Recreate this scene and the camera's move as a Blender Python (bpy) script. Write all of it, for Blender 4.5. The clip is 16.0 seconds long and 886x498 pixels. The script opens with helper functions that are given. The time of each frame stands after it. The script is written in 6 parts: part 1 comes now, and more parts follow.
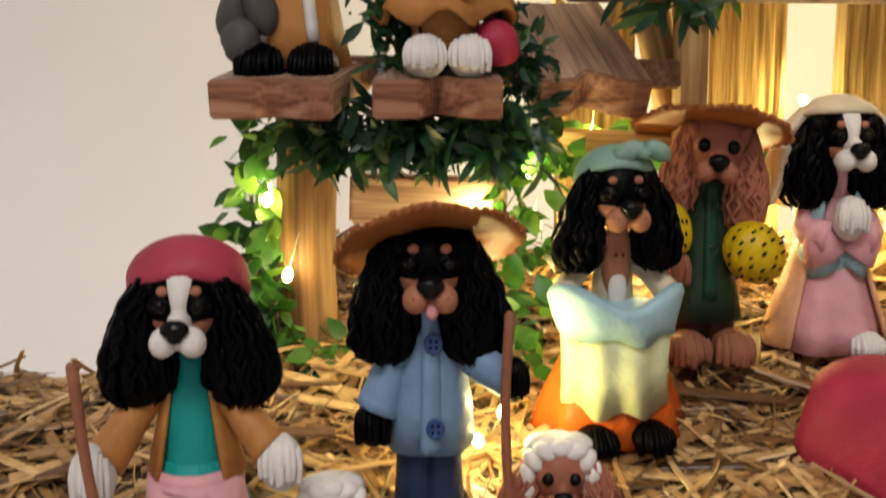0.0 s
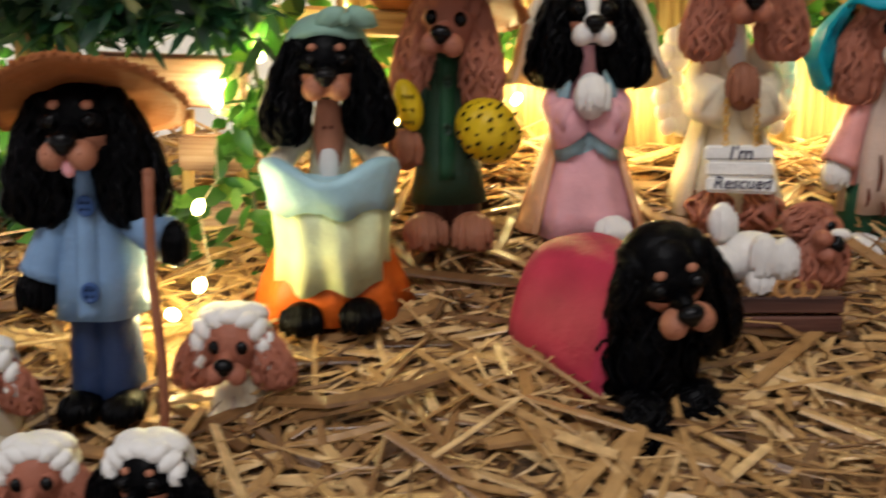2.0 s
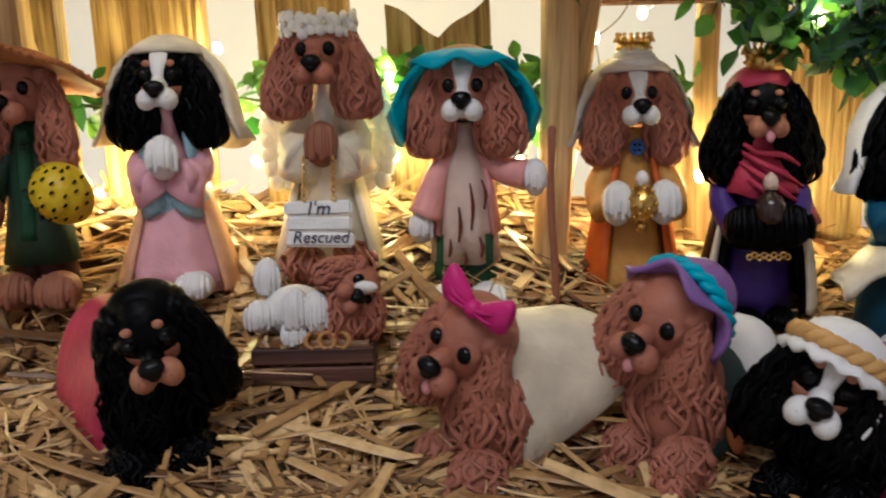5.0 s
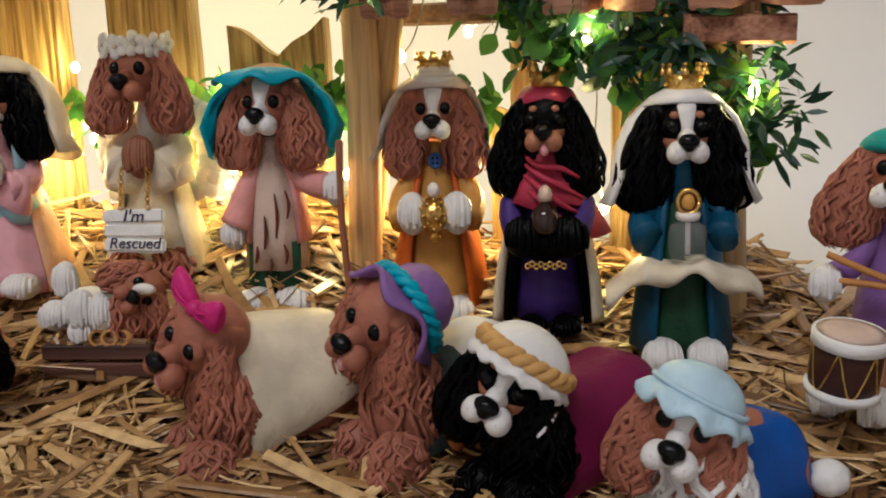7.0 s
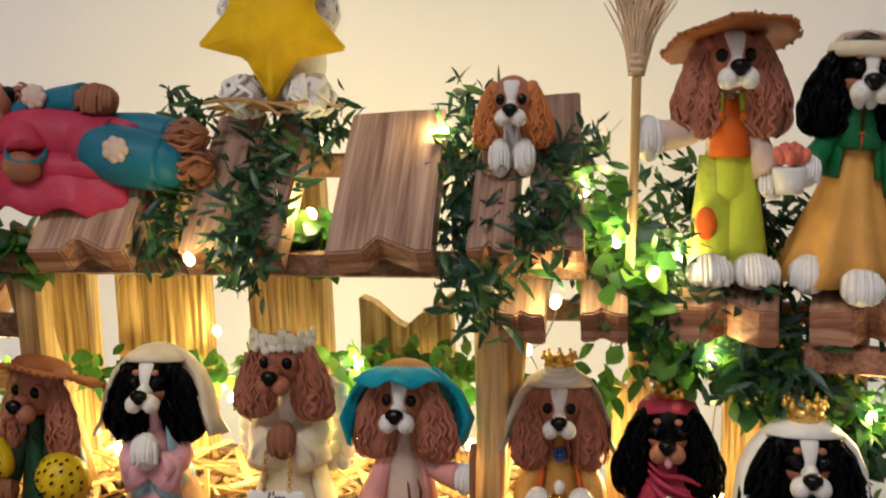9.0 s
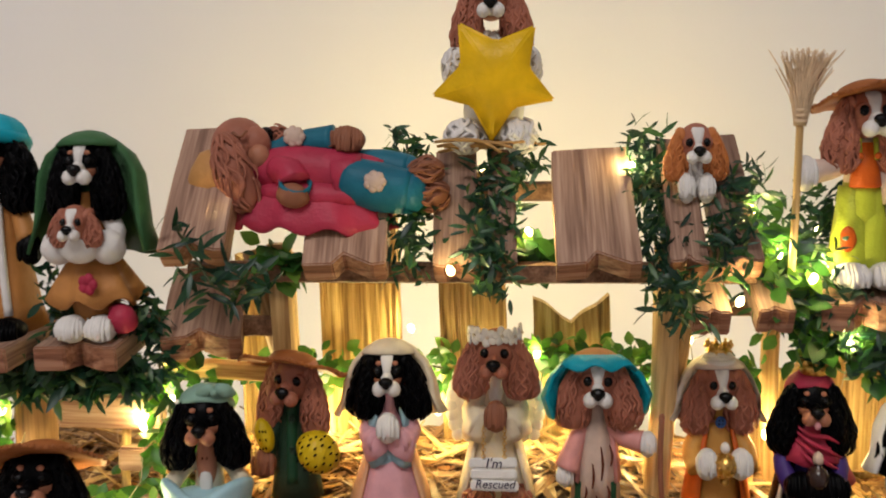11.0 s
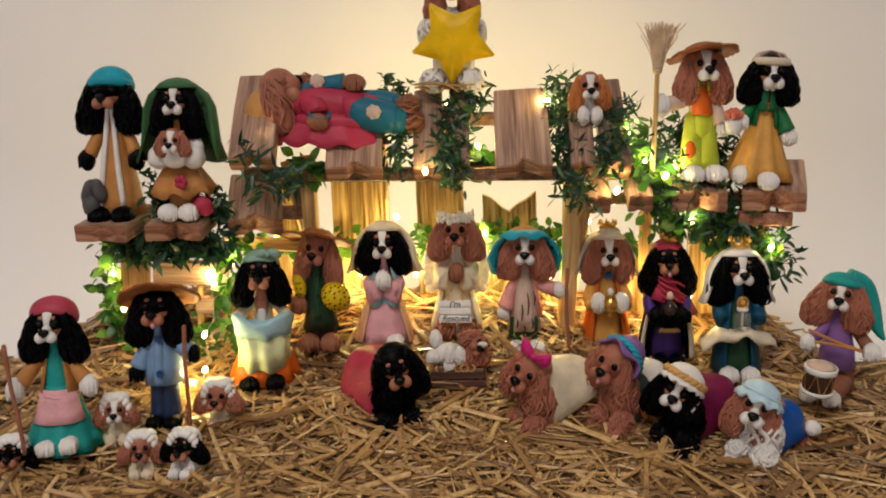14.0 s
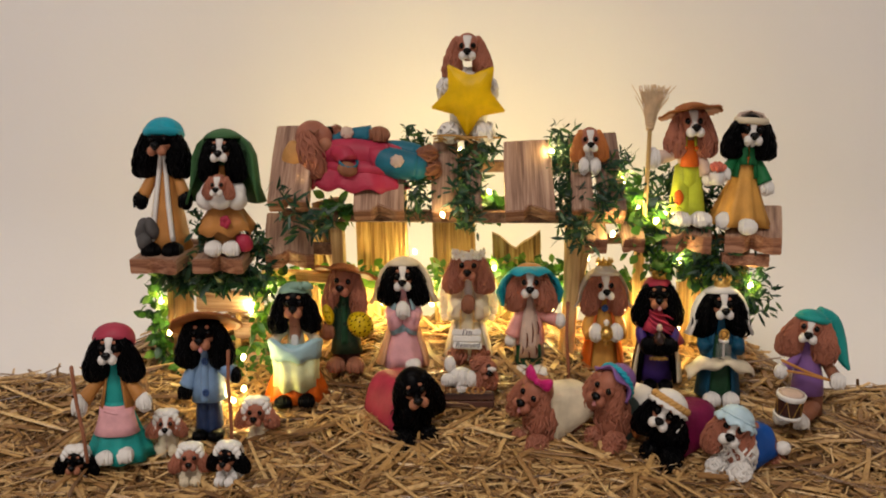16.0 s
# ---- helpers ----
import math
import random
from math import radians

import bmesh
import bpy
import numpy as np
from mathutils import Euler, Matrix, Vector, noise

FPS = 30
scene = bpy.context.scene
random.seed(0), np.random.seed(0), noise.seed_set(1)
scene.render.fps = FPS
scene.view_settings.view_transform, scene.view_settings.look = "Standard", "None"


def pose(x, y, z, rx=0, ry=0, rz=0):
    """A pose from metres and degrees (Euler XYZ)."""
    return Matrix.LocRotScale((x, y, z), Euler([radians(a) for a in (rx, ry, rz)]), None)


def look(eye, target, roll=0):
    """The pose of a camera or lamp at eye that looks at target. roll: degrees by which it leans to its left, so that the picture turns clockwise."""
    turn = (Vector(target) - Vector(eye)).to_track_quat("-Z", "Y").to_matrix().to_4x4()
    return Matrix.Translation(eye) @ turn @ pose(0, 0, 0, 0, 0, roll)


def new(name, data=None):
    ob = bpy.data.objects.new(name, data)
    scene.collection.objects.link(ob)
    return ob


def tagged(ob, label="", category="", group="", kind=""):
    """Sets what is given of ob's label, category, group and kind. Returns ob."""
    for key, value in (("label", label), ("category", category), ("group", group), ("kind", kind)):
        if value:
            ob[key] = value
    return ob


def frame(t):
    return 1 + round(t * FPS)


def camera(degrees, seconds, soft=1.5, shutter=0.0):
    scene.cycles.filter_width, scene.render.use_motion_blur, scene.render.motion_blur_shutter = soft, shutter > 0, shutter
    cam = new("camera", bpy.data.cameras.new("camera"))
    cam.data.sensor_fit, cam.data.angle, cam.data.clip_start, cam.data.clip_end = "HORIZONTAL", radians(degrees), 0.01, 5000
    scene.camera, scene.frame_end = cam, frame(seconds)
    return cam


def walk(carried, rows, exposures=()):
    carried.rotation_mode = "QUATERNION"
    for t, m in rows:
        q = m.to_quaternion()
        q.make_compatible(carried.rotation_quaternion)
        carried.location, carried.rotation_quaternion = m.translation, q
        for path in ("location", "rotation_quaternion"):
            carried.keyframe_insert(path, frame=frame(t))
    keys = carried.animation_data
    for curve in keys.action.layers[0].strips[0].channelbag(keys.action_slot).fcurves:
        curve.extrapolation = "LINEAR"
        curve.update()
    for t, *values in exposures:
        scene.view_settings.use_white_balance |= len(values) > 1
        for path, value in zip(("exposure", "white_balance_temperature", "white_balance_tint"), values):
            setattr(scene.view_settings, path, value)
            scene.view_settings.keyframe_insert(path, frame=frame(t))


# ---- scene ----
SHUTTER = 0.4
cam = camera(46.8, 16.0, 1.9, SHUTTER)
METRES, EYE, TILT, LEAN, TURN = 1.0, 0.16, -11.0, 0.0, 0.0
ROWS = [
    (0.0, 0.0, 0.0, 0.0, 0.0, 0.0, -0.0),
    (0.5, 0.0008, -0.0036, -0.0228, 0.29, -1.13, -0.38),
    (1.0, 0.0071, -0.0003, -0.0351, 0.73, -2.01, -0.48),
    (1.5, 0.0447, 0.0092, -0.0312, 1.13, -2.44, -0.48),
    (2.0, 0.0969, 0.0097, -0.0243, 1.79, -2.48, -0.23),
    (2.5, 0.1398, 0.0098, -0.0117, 1.91, -2.34, 0.06),
    (3.0, 0.1627, 0.0199, -0.0029, 1.76, -2.09, 0.32),
    (3.5, 0.1759, 0.0304, -0.0022, 1.63, -1.77, 0.64),
    (4.0, 0.1853, 0.0206, -0.0091, 1.52, -1.05, 0.91),
    (4.5, 0.208, 0.0069, -0.0123, 1.63, -0.46, 1.02),
    (5.0, 0.2361, 0.0035, -0.0215, 1.98, -0.02, 1.08),
    (5.2, 0.2441, 0.0041, -0.0244, 1.96, 0.21, 1.08),
    (7.3, 0.3458, -0.0091, -0.0241, 7.69, 1.08, 0.42),
    (7.5, 0.3488, -0.0087, -0.0209, 8.33, 1.47, 0.4),
    (8.0, 0.3422, -0.0173, 0.0039, 9.42, 2.38, 0.03),
    (8.5, 0.3205, -0.032, 0.0347, 9.7, 3.3, -0.4),
    (9.0, 0.3126, -0.0402, 0.0582, 9.62, 4.57, -0.83),
    (9.2, 0.305, -0.041, 0.0626, 9.56, 4.81, -0.95),
    (9.5, 0.2833, -0.0471, 0.0691, 8.99, 5.61, -0.99),
    (9.7, 0.2675, -0.0495, 0.0765, 8.77, 5.4, -0.93),
    (11.8, 0.1815, -0.2125, 0.0445, 2.62, 4.25, 0.47),
    (12.0, 0.18, -0.2186, 0.0368, 2.53, 4.21, 0.52),
    (12.5, 0.1908, -0.2341, 0.0286, 2.43, 3.34, 0.63),
    (13.0, 0.1993, -0.2703, 0.0247, 2.43, 2.41, 0.73),
    (13.5, 0.2043, -0.3184, 0.0261, 2.56, 1.51, 0.69),
    (14.0, 0.2096, -0.3716, 0.0208, 2.79, 0.86, 0.47),
    (14.5, 0.21, -0.4169, 0.0213, 2.97, 0.55, 0.19),
    (15.0, 0.2154, -0.4385, 0.0204, 3.02, 0.6, -0.07),
    (15.5, 0.2112, -0.4511, 0.0298, 2.97, 1.0, -0.18),
    (16.0, 0.2045, -0.456, 0.0379, 2.9, 1.43, -0.22),
]
walk(cam, [(t, pose(0, 0, EYE, TILT, LEAN, TURN) @ pose(METRES * x, METRES * y, METRES * z, 90 + pitch, roll, yaw)) for t, x, y, z, yaw, pitch, roll in ROWS],
     exposures=[(0.0, 0.08, 6450, 10), (1.5, 0.13, 6200, 10), (3.0, 0.0, 5800, 10), (5.0, -0.03, 5550, 10), (7.5, 0.03, 6000, 10), (9.0, -0.05, 6200, 11), (12.0, -0.02, 6350, 11), (16.0, -0.03, 6850, 12)])

# ---- world and light ----
world = bpy.data.worlds.new("room_world")
world.use_nodes = True
world.node_tree.nodes["Background"].inputs[0].default_value = (0.75, 0.72, 0.74, 1)
world.node_tree.nodes["Background"].inputs[1].default_value = 0.10
scene.world = world
scene.view_settings.exposure = 0.0


def area_lamp(name, eye, target, size, watts, colour):
    data = bpy.data.lights.new(name, "AREA")
    data.shape, data.size, data.size_y = "RECTANGLE", size[0], size[1]
    data.energy, data.color = watts, colour
    ob = new(name, data)
    ob.matrix_world = look(eye, target)
    return ob


CEILING_WATTS, FAIRY_WATTS = 36.0, 0.090
area_lamp("ceiling_lamp", (-0.15, -1.20, 1.98), (-0.15, -1.19, 0), (1.3, 0.9), CEILING_WATTS, (1.0, 0.935, 0.89))


# ---- materials ----
def node_material(name, rough=0.5, metal=0.0, spec=0.5):
    mat = bpy.data.materials.new(name)
    mat.use_nodes = True
    tree = mat.node_tree
    bsdf = tree.nodes["Principled BSDF"]
    bsdf.inputs["Roughness"].default_value = rough
    bsdf.inputs["Metallic"].default_value = metal
    bsdf.inputs["Specular IOR Level"].default_value = spec
    return mat, tree, bsdf


def noise_node(tree, scale, detail=4, coords="Object", stretch=(1, 1, 1)):
    tc = tree.nodes.new("ShaderNodeTexCoord")
    mp = tree.nodes.new("ShaderNodeMapping")
    mp.inputs["Scale"].default_value = stretch
    tree.links.new(tc.outputs[coords], mp.inputs[0])
    no = tree.nodes.new("ShaderNodeTexNoise")
    no.inputs["Scale"].default_value, no.inputs["Detail"].default_value = scale, detail
    tree.links.new(mp.outputs[0], no.inputs["Vector"])
    return no


def ramp_node(tree, fac, stops):
    rp = tree.nodes.new("ShaderNodeValToRGB")
    els = rp.color_ramp.elements
    while len(els) < len(stops):
        els.new(0.5)
    for el, (pos, col) in zip(els, stops):
        el.position, el.color = pos, (*col, 1)
    tree.links.new(fac, rp.inputs[0])
    return rp


def bump_node(tree, bsdf, height, strength, distance):
    bp = tree.nodes.new("ShaderNodeBump")
    bp.inputs["Strength"].default_value, bp.inputs["Distance"].default_value = strength, distance
    tree.links.new(height, bp.inputs["Height"])
    tree.links.new(bp.outputs[0], bsdf.inputs["Normal"])
    return bp


def clay(name, col, rough=0.5, vary=0.18, grain=0.5, spec=0.28):
    """Baked polymer clay: slightly mottled, satin, with finger-worked relief."""
    mat, tree, bsdf = node_material(name, rough, 0, spec)
    big = noise_node(tree, 90, 3)
    dark = tuple(c * (1 - vary) for c in col)
    light = tuple(min(0.9, c * (1 + vary * 0.6)) for c in col)
    rp = ramp_node(tree, big.outputs[0], [(0.3, dark), (0.7, light)])
    tree.links.new(rp.outputs[0], bsdf.inputs["Base Color"])
    fine, dent = noise_node(tree, 700, 3), noise_node(tree, 210, 2)
    both = tree.nodes.new("ShaderNodeMath")
    both.operation = "MULTIPLY_ADD"
    both.inputs[1].default_value = 1.6
    tree.links.new(dent.outputs[0], both.inputs[0])
    tree.links.new(fine.outputs[0], both.inputs[2])
    bump_node(tree, bsdf, both.outputs[0], grain, 0.0005)
    return mat


CLAY = {}
for key, col, rough in [
    ("brown", (0.39, 0.160, 0.104), 0.55), ("denim", (0.018, 0.16, 0.23), 0.5), ("linen", (0.68, 0.60, 0.52), 0.5), ("amber", (0.62, 0.34, 0.09), 0.5), ("rust", (0.52, 0.20, 0.065), 0.55), ("white", (0.74, 0.72, 0.69), 0.5),
    ("black", (0.0012, 0.0012, 0.0022), 0.40), ("tan", (0.42, 0.19, 0.115), 0.5), ("nose", (0.003, 0.003, 0.004), 0.22),
    ("tongue", (0.72, 0.36, 0.38), 0.35), ("red", (0.44, 0.045, 0.09), 0.5), ("beret", (0.42, 0.06, 0.10), 0.5),
    ("teal", (0.014, 0.33, 0.31), 0.5), ("pink", (0.73, 0.41, 0.44), 0.5), ("rose", (0.71, 0.35, 0.32), 0.5),
    ("ochre", (0.50, 0.24, 0.075), 0.5), ("skyblue", (0.21, 0.33, 0.50), 0.5), ("navy", (0.028, 0.05, 0.12), 0.55),
    ("button", (0.05, 0.11, 0.28), 0.35), ("straw_hat", (0.36, 0.135, 0.042), 0.6), ("peach", (0.78, 0.47, 0.28), 0.5), ("orange", (0.62, 0.14, 0.015), 0.45),
    ("paleblue", (0.40, 0.60, 0.66), 0.45), ("cream", (0.70, 0.62, 0.47), 0.5), ("lemon", (0.70, 0.75, 0.46), 0.45),
    ("mint", (0.27, 0.42, 0.34), 0.5), ("forest", (0.028, 0.06, 0.034), 0.5), ("maroon", (0.06, 0.02, 0.012), 0.55),
    ("melon", (0.64, 0.46, 0.012), 0.4), ("paw", (0.30, 0.13, 0.075), 0.55), ("turquoise", (0.008, 0.35, 0.45), 0.45),
    ("purple", (0.07, 0.035, 0.20), 0.5), ("lilac", (0.25, 0.13, 0.34), 0.5), ("fuchsia", (0.55, 0.025, 0.19), 0.4),
    ("magenta", (0.21, 0.012, 0.075), 0.5), ("royal", (0.008, 0.09, 0.34), 0.45), ("petrol", (0.008, 0.09, 0.16), 0.5),
    ("green", (0.012, 0.17, 0.06), 0.5), ("bottle", (0.018, 0.075, 0.035), 0.5), ("lime", (0.44, 0.50, 0.05), 0.5),
    ("grey", (0.10, 0.095, 0.095), 0.6), ("yellow", (0.80, 0.52, 0.006), 0.38), ("coral", (0.72, 0.22, 0.15), 0.45),
    ("stick", (0.33, 0.14, 0.080), 0.6), ("greycape", (0.05, 0.075, 0.07), 0.5), ("rag", (0.62, 0.48, 0.40), 0.55),
    ("wool", (0.78, 0.77, 0.74), 0.6), ("hood_green", (0.055, 0.15, 0.06), 0.5), ("pillow", (0.50, 0.27, 0.10), 0.6),
    ("braid", (0.60, 0.36, 0.13), 0.5), ("stain", (0.15, 0.04, 0.018), 0.6), ("iceblue", (0.50, 0.66, 0.74), 0.45),
]:
    CLAY[key] = clay("clay_" + key, tuple(q ** 1.13 for q in col), rough, 0.10 if key in ("black", "nose", "white", "wool") else 0.17, 0.5, {"black": 0.07, "nose": 0.2}.get(key, 0.26))

gold, tree, bsdf = node_material("gold_metal", 0.28, 1.0)
gn = noise_node(tree, 500, 2)
tree.links.new(ramp_node(tree, gn.outputs[0], [(0.3, (0.5, 0.28, 0.06)), (0.7, (0.85, 0.58, 0.18))]).outputs[0], bsdf.inputs["Base Color"])
CLAY["gold"] = gold
glass, tree, bsdf = node_material("clear_glass", 0.03)
bsdf.inputs["Base Color"].default_value = (0.97, 0.98, 0.98, 1)
bsdf.inputs["Transmission Weight"].default_value = 0.9
bsdf.inputs["IOR"].default_value = 1.15
CLAY["glass"] = glass
CLAY["darkglass"], tree, bsdf = node_material("dark_glass", 0.08)
bsdf.inputs["Base Color"].default_value = (0.03, 0.015, 0.012, 1)
CLAY["pearl"], tree, bsdf = node_material("pearl", 0.15)
bsdf.inputs["Base Color"].default_value = (0.75, 0.7, 0.66, 1)


def wood(name, dark, mid, light, along=1, ridges=0.0006, scale=1.0):
    """Sawn wood: long stretched grain along one local axis, knots and pores."""
    mat, tree, bsdf = node_material(name, 0.62, 0, 0.35)
    st = [170 * scale, 170 * scale, 170 * scale]
    st[along] = 9 * scale
    g1 = noise_node(tree, 1.0, 5, "Object", st)
    st2 = [700, 700, 700]
    st2[along] = 30
    g2 = noise_node(tree, 1.0, 3, "Object", st2)
    mix = tree.nodes.new("ShaderNodeMath")
    mix.operation = "MULTIPLY_ADD"
    mix.inputs[1].default_value = 0.35
    tree.links.new(g2.outputs[0], mix.inputs[0])
    sub = tree.nodes.new("ShaderNodeMath")
    sub.operation = "MULTIPLY"
    sub.inputs[1].default_value = 0.65
    tree.links.new(g1.outputs[0], sub.inputs[0])
    tree.links.new(sub.outputs[0], mix.inputs[2])
    rp = ramp_node(tree, mix.outputs[0], [(0.36, dark), (0.5, mid), (0.64, light)])
    info = tree.nodes.new("ShaderNodeObjectInfo")
    hue = tree.nodes.new("ShaderNodeHueSaturation")
    mr = tree.nodes.new("ShaderNodeMapRange")
    mr.inputs[3].default_value, mr.inputs[4].default_value = 0.78, 1.15
    tree.links.new(info.outputs["Random"], mr.inputs[0])
    tree.links.new(mr.outputs[0], hue.inputs["Value"])
    tree.links.new(rp.outputs[0], hue.inputs["Color"])
    tree.links.new(hue.outputs[0], bsdf.inputs["Base Color"])
    bump_node(tree, bsdf, mix.outputs[0], 0.8, ridges)
    return mat


WOOD_ROOF = wood("roof_wood", (0.17, 0.090, 0.060), (0.32, 0.19, 0.13), (0.47, 0.31, 0.22), 1, 0.0012)
WOOD_END = wood("roof_wood_end", (0.13, 0.045, 0.022), (0.29, 0.125, 0.068), (0.44, 0.23, 0.14), 0)
WOOD_PICKET = wood("picket_wood", (0.17, 0.095, 0.030), (0.38, 0.245, 0.085), (0.58, 0.42, 0.19), 2, 0.002, 2.2)
WOOD_POST = wood("post_wood", (0.34, 0.19, 0.065), (0.60, 0.39, 0.155), (0.76, 0.55, 0.28), 2)
WOOD_DARK = wood("dark_post_wood", (0.07, 0.03, 0.012), (0.19, 0.095, 0.035), (0.32, 0.18, 0.08), 2)
WOOD_RAIL = wood("rail_wood", (0.10, 0.045, 0.02), (0.22, 0.11, 0.055), (0.36, 0.21, 0.12), 0)
WOOD_PALE = wood("pale_plank_wood", (0.24, 0.12, 0.08), (0.44, 0.27, 0.19), (0.60, 0.43, 0.34), 0)

STRAW, tree, bsdf = node_material("straw", 0.33, 0, 0.6)
geo = tree.nodes.new("ShaderNodeNewGeometry")
sr = ramp_node(tree, geo.outputs["Random Per Island"], [(0.0, (0.10, 0.045, 0.016)), (0.3, (0.31, 0.165, 0.060)), (0.65, (0.52, 0.31, 0.112)), (1.0, (0.76, 0.53, 0.25))])
sn = noise_node(tree, 260, 4, "Object", (1, 1, 1))
sm = tree.nodes.new("ShaderNodeMixRGB")
sm.blend_type, sm.inputs[0].default_value = "MULTIPLY", 0.55
tree.links.new(sr.outputs[0], sm.inputs[1])
tree.links.new(ramp_node(tree, sn.outputs[0], [(0.3, (0.45, 0.38, 0.3)), (0.6, (1, 1, 1))]).outputs[0], sm.inputs[2])
tree.links.new(sm.outputs[0], bsdf.inputs["Base Color"])
bump_node(tree, bsdf, noise_node(tree, 1500, 2).outputs[0], 0.4, 0.0003)

# Packed straw bed; its dark brown paints in the shade between the loose stalks.
HEAP, tree, bsdf = node_material("packed_straw_shaded", 0.8)
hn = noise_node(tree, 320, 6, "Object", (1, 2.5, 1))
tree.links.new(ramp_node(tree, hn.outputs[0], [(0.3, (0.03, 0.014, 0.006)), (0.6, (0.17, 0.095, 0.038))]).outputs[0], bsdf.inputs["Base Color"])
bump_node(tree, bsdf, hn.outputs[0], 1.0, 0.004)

SHEET, tree, bsdf = node_material("white_paint", 0.75, 0, 0.25)
wn = noise_node(tree, 3, 4)
tree.links.new(ramp_node(tree, wn.outputs[0], [(0.3, (0.80, 0.79, 0.79)), (0.7, (0.84, 0.83, 0.83))]).outputs[0], bsdf.inputs["Base Color"])
bump_node(tree, bsdf, noise_node(tree, 180, 4).outputs[0], 0.15, 0.001)


def leaf_material(name, a, b, c):
    mat, tree, bsdf = node_material(name, 0.38, 0, 0.5)
    geo = tree.nodes.new("ShaderNodeNewGeometry")
    rp = ramp_node(tree, geo.outputs["Random Per Island"], [(0.0, a), (0.6, b), (1.0, c)])
    no = noise_node(tree, 300, 3)
    mx = tree.nodes.new("ShaderNodeMixRGB")
    mx.blend_type, mx.inputs[0].default_value = "MULTIPLY", 0.4
    tree.links.new(rp.outputs[0], mx.inputs[1])
    tree.links.new(ramp_node(tree, no.outputs[0], [(0.3, (0.5, 0.5, 0.5)), (0.65, (1, 1, 1))]).outputs[0], mx.inputs[2])
    tree.links.new(mx.outputs[0], bsdf.inputs["Base Color"])
    trans = tree.nodes.new("ShaderNodeBsdfTranslucent")
    tree.links.new(mx.outputs[0], trans.inputs[0])
    mixs = tree.nodes.new("ShaderNodeMixShader")
    mixs.inputs[0].default_value = 0.35
    out = tree.nodes["Material Output"]
    tree.links.new(bsdf.outputs[0], mixs.inputs[1])
    tree.links.new(trans.outputs[0], mixs.inputs[2])
    tree.links.new(mixs.outputs[0], out.inputs[0])
    return mat


LEAF_DARK = leaf_material("willow_leaf", (0.008, 0.035, 0.022), (0.018, 0.07, 0.032), (0.06, 0.14, 0.03))
LEAF_LIGHT = leaf_material("box_leaf", (0.02, 0.085, 0.014), (0.06, 0.19, 0.025), (0.17, 0.33, 0.04))
WIRE, tree, bsdf = node_material("thin_wire", 0.4)
bsdf.inputs["Base Color"].default_value = (0.30, 0.26, 0.18, 1)
VINE, tree, bsdf = node_material("vine_stem", 0.6)
bsdf.inputs["Base Color"].default_value = (0.06, 0.07, 0.025, 1)
BULB, tree, bsdf = node_material("lit_bulb", 0.3)
bsdf.inputs["Base Color"].default_value = (1, 0.9, 0.6, 1)
bsdf.inputs["Emission Color"].default_value = (1.0, 0.74, 0.30, 1)
bsdf.inputs["Emission Strength"].default_value = 22.0
INK, tree, bsdf = node_material("black_ink", 0.5)
bsdf.inputs["Base Color"].default_value = (0.02, 0.015, 0.05, 1)


# ---- mesh helpers ----
def mesh_object(name, verts, faces, mats, index=None, smooth=True, parent=None):
    me = bpy.data.meshes.new(name)
    me.from_pydata([tuple(v) for v in verts], [], faces)
    for m in mats:
        me.materials.append(m)
    if index is not None:
        me.polygons.foreach_set("material_index", index)
    me.polygons.foreach_set("use_smooth", [smooth] * len(faces))
    me.update()
    ob = new(name, me)
    if parent:
        ob.parent = parent
    return ob


def empty(name, m=None):
    ob = new(name)
    ob.empty_display_size = 0.01
    if m is not None:
        ob.matrix_world = m
    return ob


def part(name, bm, material, parent, label="", smooth=False):
    me = bpy.data.meshes.new(name)
    bmesh.ops.recalc_face_normals(bm, faces=bm.faces)
    bm.to_mesh(me)
    bm.free()
    for m in material if isinstance(material, (list, tuple)) else [material]:
        me.materials.append(m)
    me.polygons.foreach_set("use_smooth", [smooth] * len(me.polygons))
    ob = new(name, me)
    ob.parent = parent
    if label:
        ob["label"] = label
    return ob


def rot3(rx, ry, rz):
    return np.array(Euler([radians(a) for a in (rx, ry, rz)]).to_matrix())


